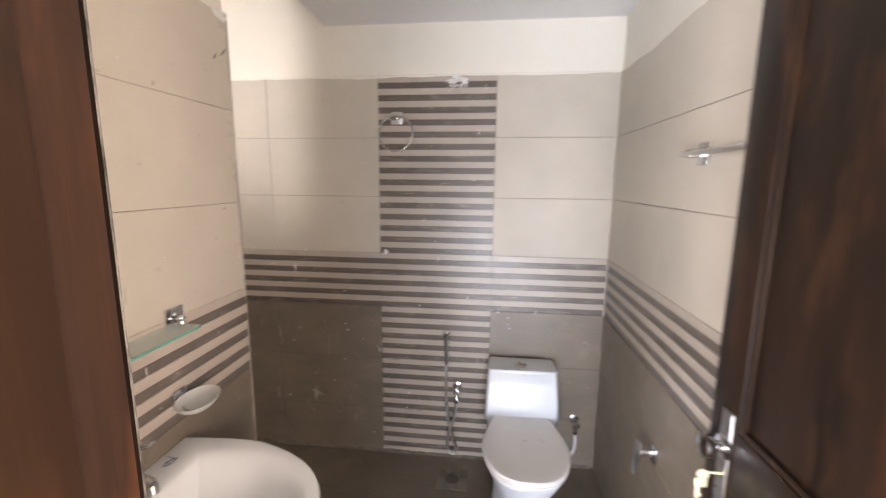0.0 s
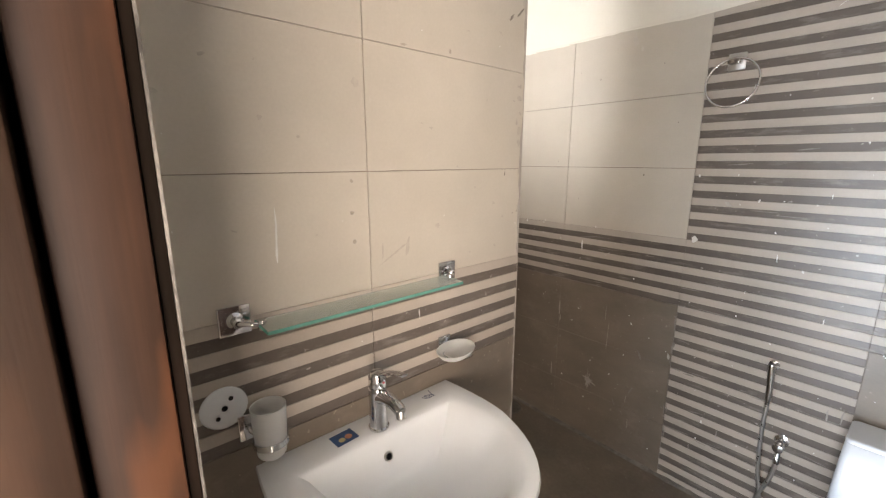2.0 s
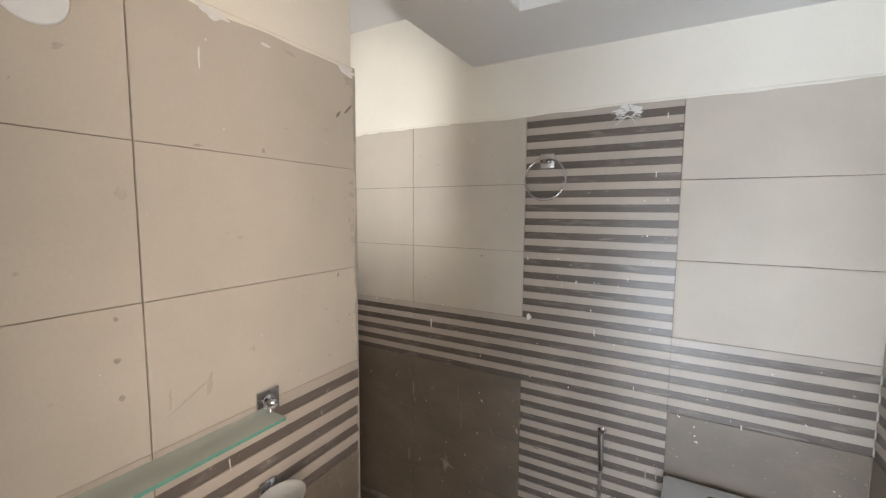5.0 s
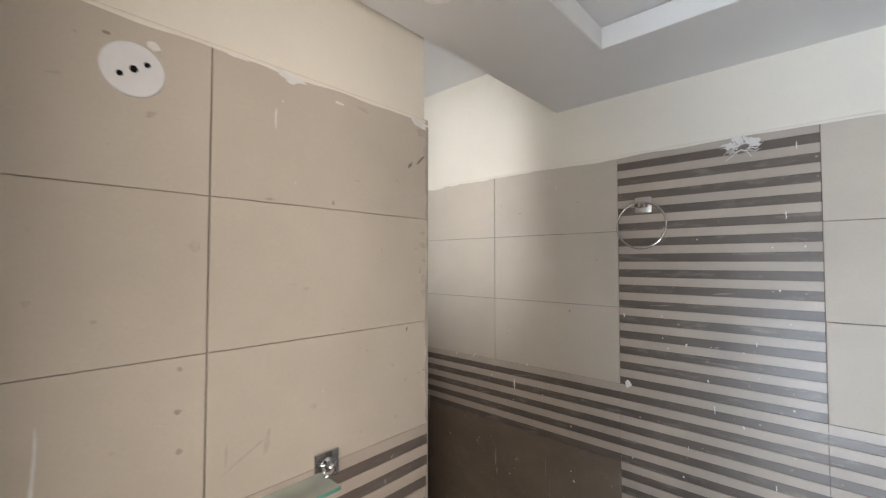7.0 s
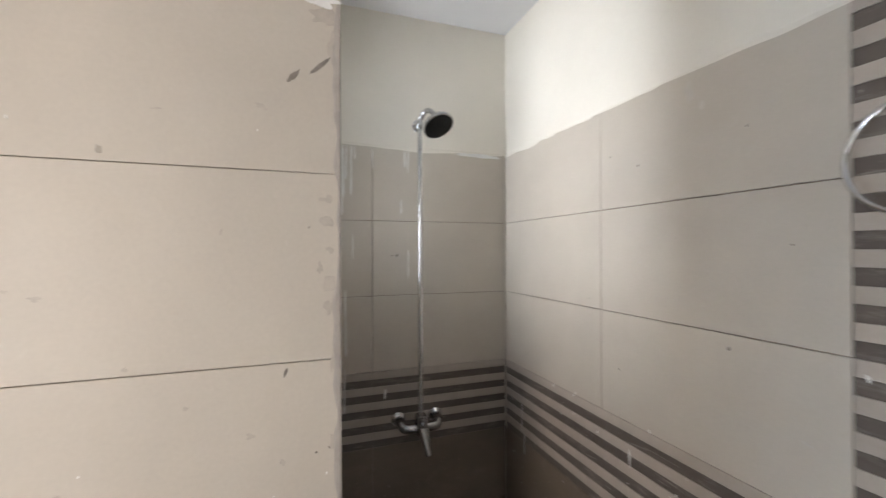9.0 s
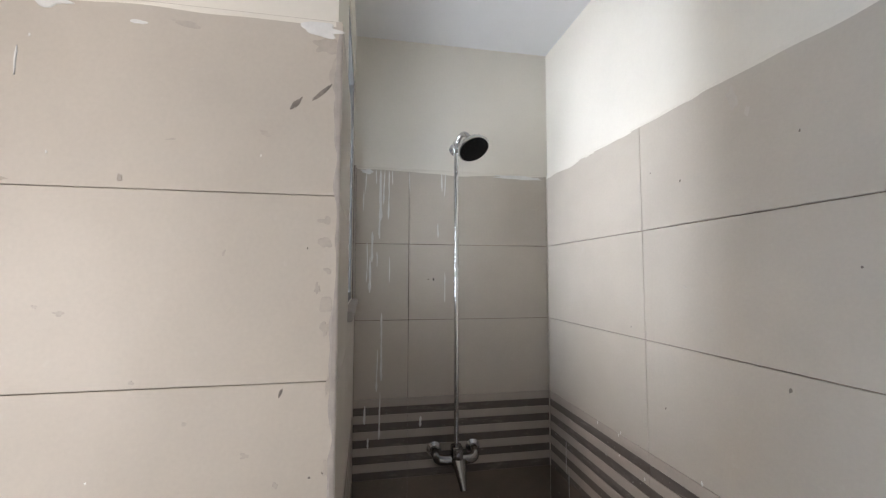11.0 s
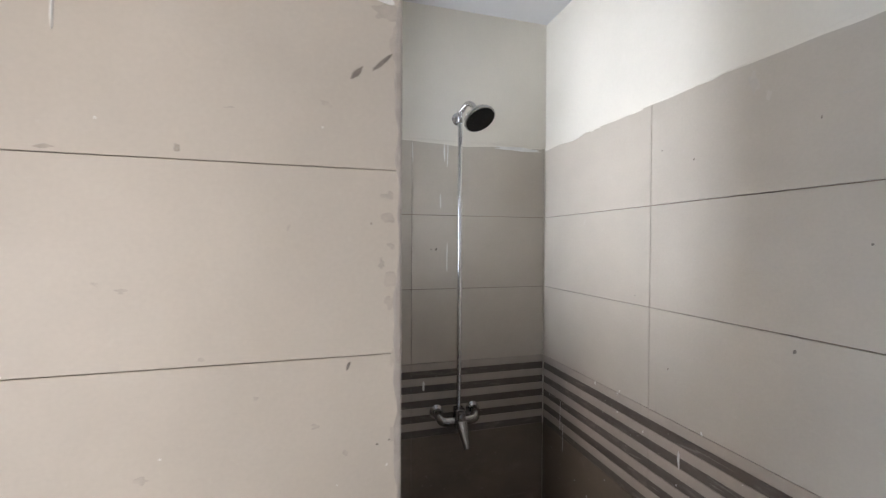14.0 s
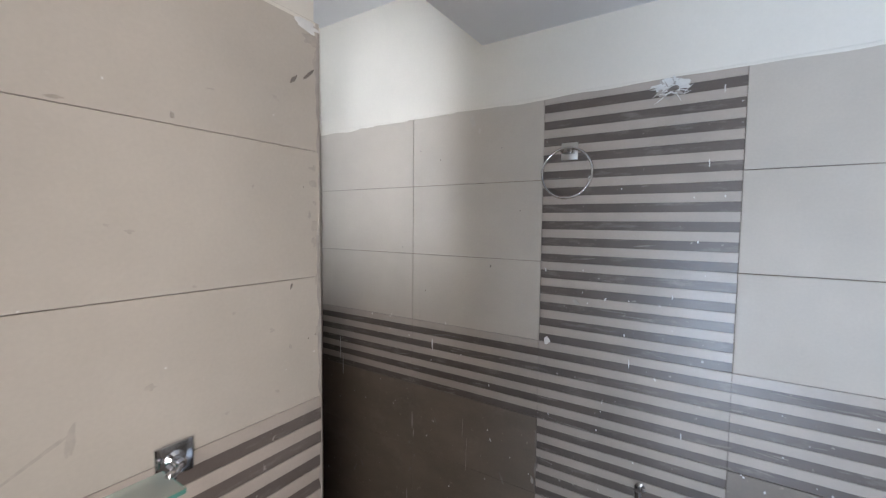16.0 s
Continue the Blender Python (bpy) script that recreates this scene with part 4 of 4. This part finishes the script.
for u, z, w, h, tilt in ((1.303, 1.926, 0.007, 0.020, 32), (1.310, 1.930, 0.006, 0.022, 28), (1.349, 1.951, 0.005, 0.046, 45), (1.344, 1.949, 0.004, 0.030, 44), (1.354, 1.957, 0.005, 0.026, 46), (1.055, 1.793, 0.008, 0.012, 0), (1.294, 1.462, 0.005, 0.014, 20), (0.738, 1.455, 0.008, 0.010, 0), (0.737, 1.379, 0.011, 0.009, 20), (0.740, 1.307, 0.012, 0.010, 0),
                         (0.90, 1.785, 0.020, 0.006, 0), (1.33, 1.69, 0.003, 0.004, 0), (1.34, 1.33, 0.004, 0.004, 0), (1.36, 1.335, 0.003, 0.004, 0)):
    mark("west", "dark_smudge", u, z, w, h, M_DIRT if z > 1.9 or w < 0.006 else M_FAINT, tilt, 0.0005, 9, 0.3)
for u, z, w, h, tilt in ((0.86, 1.262, 0.006, 0.10, 60), (0.90, 1.27, 0.010, 0.05, 10), (0.82, 1.27, 0.006, 0.04, 0), (1.355, 1.70, 0.022, 0.020, 30), (1.36, 1.60, 0.018, 0.030, 0), (0.76, 1.68, 0.02, 0.02, 0)):
    mark("west", "faint_stain", u, z, w, h, M_STAIN, tilt, 0.0004, 10, 0.35)
for z_ in (0.872, 0.572, 0.272, 1.172):
    for i in range(9 if z_ != 1.172 else 4):
        u = rnd.uniform(-0.52, 0.05) if z_ < 0.8 else rnd.uniform(-1.70, 0.60)
        mark("north", "grout_smear", u, z_ + rnd.uniform(-0.006, 0.010), rnd.uniform(0.03, 0.13), rnd.uniform(0.002, 0.006), M_SMEAR, rnd.uniform(-3, 3), 0.0004, 10, 0.4, 0.0029 if z_ > 0.8 else 0.0)
for i in range(10):
    mark("north", "grout_smear", -0.533 + rnd.uniform(-0.006, 0.006), rnd.uniform(0.05, 0.86), rnd.uniform(0.003, 0.008), rnd.uniform(0.02, 0.08), M_SMEAR, rnd.uniform(-6, 6), 0.0004, 10, 0.4)
for z_ in (1.472, 1.772):
    for i in range(4):
        mark("north", "grout_smear", rnd.uniform(-0.50, 0.02), z_ + rnd.uniform(-0.014, 0.004), rnd.uniform(0.05, 0.16), rnd.uniform(0.002, 0.005), M_SMEAR, rnd.uniform(-3, 3), 0.0004, 12, 0.4, 0.0029)
for i in range(55):
    u, z_ = rnd.uniform(-1.68, 0.60), 1.172 - 0.060 * rnd.randrange(0, 5) - rnd.uniform(0.034, 0.056)
    if -0.50 < u < 0.03:
        z_ = 2.072 - 0.060 * rnd.randrange(4, 33) - rnd.uniform(0.034, 0.056)
    mark("north", "dust_smear", u, z_, rnd.uniform(0.02, 0.10), rnd.uniform(0.0015, 0.005), M_SMEAR, rnd.uniform(-9, 9), 0.0004, 10, 0.45, 0.0029)
for i in range(18):
    u, z_ = rnd.uniform(-1.68, -0.55), rnd.uniform(0.05, 0.85)
    mark("north", "dust_smear", u, z_, rnd.uniform(0.003, 0.010), rnd.uniform(0.01, 0.05), M_SMEAR, rnd.uniform(-40, 40), 0.0004, 9, 0.45)
for u, z_, w, h_, tilt in ((1.358, 1.735, 0.020, 0.012, 10), (1.362, 1.655, 0.014, 0.010, 40), (1.346, 1.625, 0.010, 0.016, 0), (1.360, 1.560, 0.016, 0.022, 15), (1.366, 1.470, 0.010, 0.030, 0), (1.365, 1.340, 0.010, 0.026, 0),
                            (1.350, 2.030, 0.036, 0.030, 20), (1.366, 1.985, 0.016, 0.050, 0), (1.14, 2.045, 0.050, 0.010, 5), (0.985, 1.590, 0.014, 0.006, 10), (0.955, 1.600, 0.008, 0.006, 0)):
    mark("west", "faint_stain", u, z_, w, h_, M_STAIN, tilt, 0.0004, 12, 0.5)
for i in range(22):
    mark("west", "faint_stain", rnd.uniform(0.34, 1.34), rnd.uniform(1.20, 2.04), rnd.uniform(0.004, 0.016), rnd.uniform(0.003, 0.010), M_STAIN, rnd.uniform(-40, 40), 0.0004, 9, 0.5)
for u, z_, s_ in ((-0.985, 1.880, 0.005), (-1.09, 1.925, 0.004), (-0.70, 1.905, 0.005), (-0.74, 1.44, 0.006), (-1.19, 1.50, 0.004), (-0.62, 1.66, 0.004), (-1.06, 1.31, 0.005)):
    mark("north", "dark_speck", u, z_, s_, s_ * 1.4, M_DIRT, 20, 0.0004, 7, 0.4)
for u, z_, w, h_ in ((-0.80, 1.98, 0.010, 0.020), (-0.66, 1.94, 0.016, 0.005), (-0.98, 1.62, 0.012, 0.006), (-0.60, 1.30, 0.020, 0.005), (-1.45, 1.74, 0.008, 0.018)):
    mark("north", "pale_smear", u, z_, w, h_, M_HAZE, 15, 0.0004, 9, 0.45)
mark("west", "putty_splash", 0.688, 2.030, 0.020, 0.016, M_PUTTY, 10, 0.003, 9, 0.3)
mark("west", "dark_smudge", 0.622, 2.030, 0.009, 0.006, M_GROUT, 0, 0.0006, 8, 0.3)
mark("alcove", "putty_splash", 2.05, 2.062, 0.20, 0.016, M_PUTTY, 1, 0.0015, 14, 0.25)
mark("alcove", "putty_splash", 1.42, 2.058, 0.05, 0.018, M_PUTTY, 0, 0.0015, 10, 0.35)
for u, w, h_ in ((-1.56, 0.16, 0.022), (-1.40, 0.10, 0.014), (-1.22, 0.14, 0.012), (-0.95, 0.10, 0.010), (0.35, 0.16, 0.010)):
    mark("north", "paint_lap", u, TOP - 0.002, w, h_, M_PAINT, 0, 0.0013, 14, 0.3)
mark("alcove", "dark_smudge", 1.689, 1.632, 0.005, 0.012, M_BLACK, 15, 0.0005, 8)
mark("alcove", "dark_smudge", 1.668, 1.632, 0.006, 0.006, M_DIRT, 0, 0.0005, 8)

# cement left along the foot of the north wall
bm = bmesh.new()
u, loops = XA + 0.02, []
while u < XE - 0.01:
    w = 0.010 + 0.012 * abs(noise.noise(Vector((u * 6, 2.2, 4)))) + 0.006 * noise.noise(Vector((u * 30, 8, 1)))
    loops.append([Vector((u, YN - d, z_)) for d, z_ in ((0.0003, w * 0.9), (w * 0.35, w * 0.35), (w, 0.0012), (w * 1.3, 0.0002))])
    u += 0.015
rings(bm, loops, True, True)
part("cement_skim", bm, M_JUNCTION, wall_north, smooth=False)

# ragged cement skim down the tiled corner
bm = bmesh.new()
z, loops = 0.35, []
while z < 2.06:
    w = 0.007 + 0.014 * noise.noise(Vector((0, 3.1, z * 5))) + 0.008 * noise.noise(Vector((9, 1, z * 22)))
    w = max(0.002, w)
    loops.append([Vector((XW + d, y, z)) for d, y in ((0.0003, YA - 0.002 - w), (0.0012, YA - 0.004 - w * 0.5), (0.0012, YA - 0.003), (0.0002, YA - 0.0005))])
    z += 0.012
rings(bm, loops, True, True)
part("cement_skim", bm, M_SKIM, wall_west, smooth=False)
part("window_sill", one_box(W0 - 0.02, W1 + 0.02, YA - 0.20, YA + 0.013, V0 - 0.027, V0 - 0.001, 0.004), M_SKIM, window_1, "pale stone window sill")

# putty smeared over a pipe stub at the head of the striped column
patch = thing("putty_patch", "crumpled white putty smeared round a capped pipe hole", "putty", (-0.130, YN, 2.028))
bm = bmesh.new()
blob(bm, pose(0.006, 0, 0.020), 0.096, 0.036, 0.0015, 16, 0.4)
part("smear", bm, M_PUTTY, patch, smooth=False)
for k in range(34):
    a = rnd.uniform(0, 2 * math.pi)
    r = math.sqrt(rnd.random())
    x, z = 0.058 * r * math.cos(a), 0.004 + 0.030 * r * math.sin(a)
    bm = bmesh.new()
    blob(bm, pose(x, -0.0005 - 0.0001 * k, z, 0, rnd.choice((-32, 28, 62, -14, 10)) + rnd.uniform(-14, 14), 0), rnd.uniform(0.016, 0.058), rnd.uniform(0.0022, 0.0075), rnd.uniform(0.0008, 0.0025), 10, 0.5)
    part("smear", bm, M_PUTTY if k % 3 else M_CEMENT, patch, smooth=False)
# raised dark lump, the hole's shade put into its colour
bm = bmesh.new()
blob(bm, pose(0.010, -0.006, 0.004), 0.034, 0.018, 0.002, 9, 0.3)
part("hole", bm, M_DIRT, patch, "dark hole in the putty", smooth=False)

# uneven paint line along the top of the tiling
def skim(name, which, u0, u1, parent):
    bm = bmesh.new()
    loops, u = [], u0
    while u <= u1:
        h = 0.006 + 0.006 * noise.noise(Vector((u * 9, 5.5, 2))) + 0.012 * max(0, noise.noise(Vector((u * 3, 1.5, 7))))
        m = wall_frame(which, u, TOP)
        loops.append([m @ Vector(p) for p in ((0, SET, 0.006), (0, -0.0002, 0.003), (0, -0.0010, -0.001), (0, -0.0003, -max(0.001, h)))])
        u += 0.015
    rings(bm, loops, True, True)
    part(name, bm, M_PAINT, parent, smooth=False)


skim("paint_line", "north", XA + 0.004, XE - 0.004, wall_north)
skim("paint_line", "west", YS + 0.02, YA - 0.004, wall_west)
skim("paint_line", "alcove", YA + 0.004, YN - 0.004, wall_alcove_west)
skim("paint_line", "east", YS + 0.02, YN - 0.004, wall_east)

# ---- tiling: every tile a piece of its wall ----
TILES = {}


def tile_mesh(kind, w, h, g=0.0012):
    """A tile with eased edges in the local xz plane, face at y = 0; striped tiles carry raised light bars."""
    key = (kind, round(w, 4), round(h, 4), g)
    if key in TILES:
        return TILES[key]
    c, d = 0.0007, 0.007
    v, f, mi = [], [], []

    def slab(x0, x1, z0, z1, yb, yf, ch, slot):
        k = len(v)
        v.extend([(x0, yb, z0), (x1, yb, z0), (x1, yb, z1), (x0, yb, z1), (x0, yf + ch, z0), (x1, yf + ch, z0), (x1, yf + ch, z1), (x0, yf + ch, z1),
                  (x0 + ch, yf, z0 + ch), (x1 - ch, yf, z0 + ch), (x1 - ch, yf, z1 - ch), (x0 + ch, yf, z1 - ch)])
        for q in ((8, 9, 10, 11), (4, 5, 9, 8), (5, 6, 10, 9), (6, 7, 11, 10), (7, 4, 8, 11), (0, 1, 5, 4), (1, 2, 6, 5), (2, 3, 7, 6), (3, 0, 4, 7)):
            f.append(tuple(k + i for i in q))
            mi.append(slot)

    if kind == "stripe":
        g = 0.0002
        slab(g, w - g, g, h - g, d, 0.0030, c, 0)
        z = h
        while z > 0.012:
            slab(g + 0.0002, w - g - 0.0002, max(g, z - 0.030), z - g, 0.0034, 0.0, 0.0008, 1)
            z -= 0.060
    else:
        g = 0.0005 if kind == "dark" else g
        slab(g, w - g, g, h - g, d, 0.0, c, 0)
    me = bpy.data.meshes.new("tile")
    me.from_pydata(v, [], f)
    for m in {"cream": (M_CREAM,), "dark": (M_DARK,), "stripe": (M_SDARK, M_SLIGHT)}[kind]:
        me.materials.append(m)
    me.polygons.foreach_set("material_index", mi)
    me.update()
    TILES[key] = me
    return me


def tile_wall(which, parent, edges, strip=(), top=TOP, lift=0.0, gap=0.0012):
    """Rows of tiles between the column edges; strip names the columns striped from floor to top."""
    flip = which in ("east", "south")
    frames = {"north": lambda u, z: pose(u, YN, z), "west": lambda u, z: pose(XW, u, z, 0, 0, 90), "alcove": lambda u, z: pose(XA, u, z, 0, 0, 90),
              "east": lambda u, z: pose(XE, u, z, 0, 0, -90), "south": lambda u, z: pose(u, YA, z, 0, 0, 180)}
    for c, (a, b) in enumerate(zip(edges, edges[1:])):
        z = TOP + lift
        for row in range(7):
            z0 = max(0.0, z - ROW)
            if z0 > top - 0.02:
                z = z0
                continue
            z = min(z, top + lift)
            kind = "stripe" if row == 3 or c in strip else ("cream" if row < 3 else "dark")
            ob = new("tile", tile_mesh(kind, b - a, z - z0, gap))
            ob.matrix_world = frames[which](b if flip else a, z0)
            ob.parent = parent
            z = z0


tile_wall("north", wall_north, (XA, -1.131, -0.533, 0.064, XE), (2,))
tile_wall("west", wall_west, (0.286, 0.7822), lift=0.005, gap=0.0007)
tile_wall("west", wall_west, (0.7838, YA), lift=0.005, gap=0.0007)
tile_wall("east", wall_east, (YS, 0.378, 0.978, 1.578, YN))
tile_wall("alcove", wall_alcove_west, (YA, 1.589, YN))
tile_wall("south", wall_alcove_south, (XA, W0))
tile_wall("south", wall_alcove_south, (W0, W1), (), V0 - 0.028)
tile_wall("south", wall_alcove_south, (W1, XW))
for parent, bm in ((wall_north, one_box(XA, XE, YN + 0.006, YN + P - 0.0005, 0, TOP - 0.001)), (wall_west, one_box(XW - P + 0.0005, XW - 0.006, 0.286, YA - 0.004, 0, TOP - 0.001)), (wall_east, one_box(XE + 0.006, XE + P - 0.0005, YS, YN, 0, TOP - 0.001)),
                   (wall_alcove_west, one_box(XA - P + 0.0005, XA - 0.006, YA, YN, 0, TOP - 0.001)), (wall_alcove_south, one_box(XA, W0, YA - P + 0.0005, YA - 0.006, 0, TOP - 0.001)), (wall_alcove_south, one_box(W0, W1, YA - P + 0.0005, YA - 0.006, 0, V0 - 0.030)), (wall_alcove_south, one_box(W1, XW - 0.004, YA - P + 0.0005, YA - 0.006, 0, TOP - 0.001))):
    part("grout", bm, M_GROUT, parent, smooth=False)
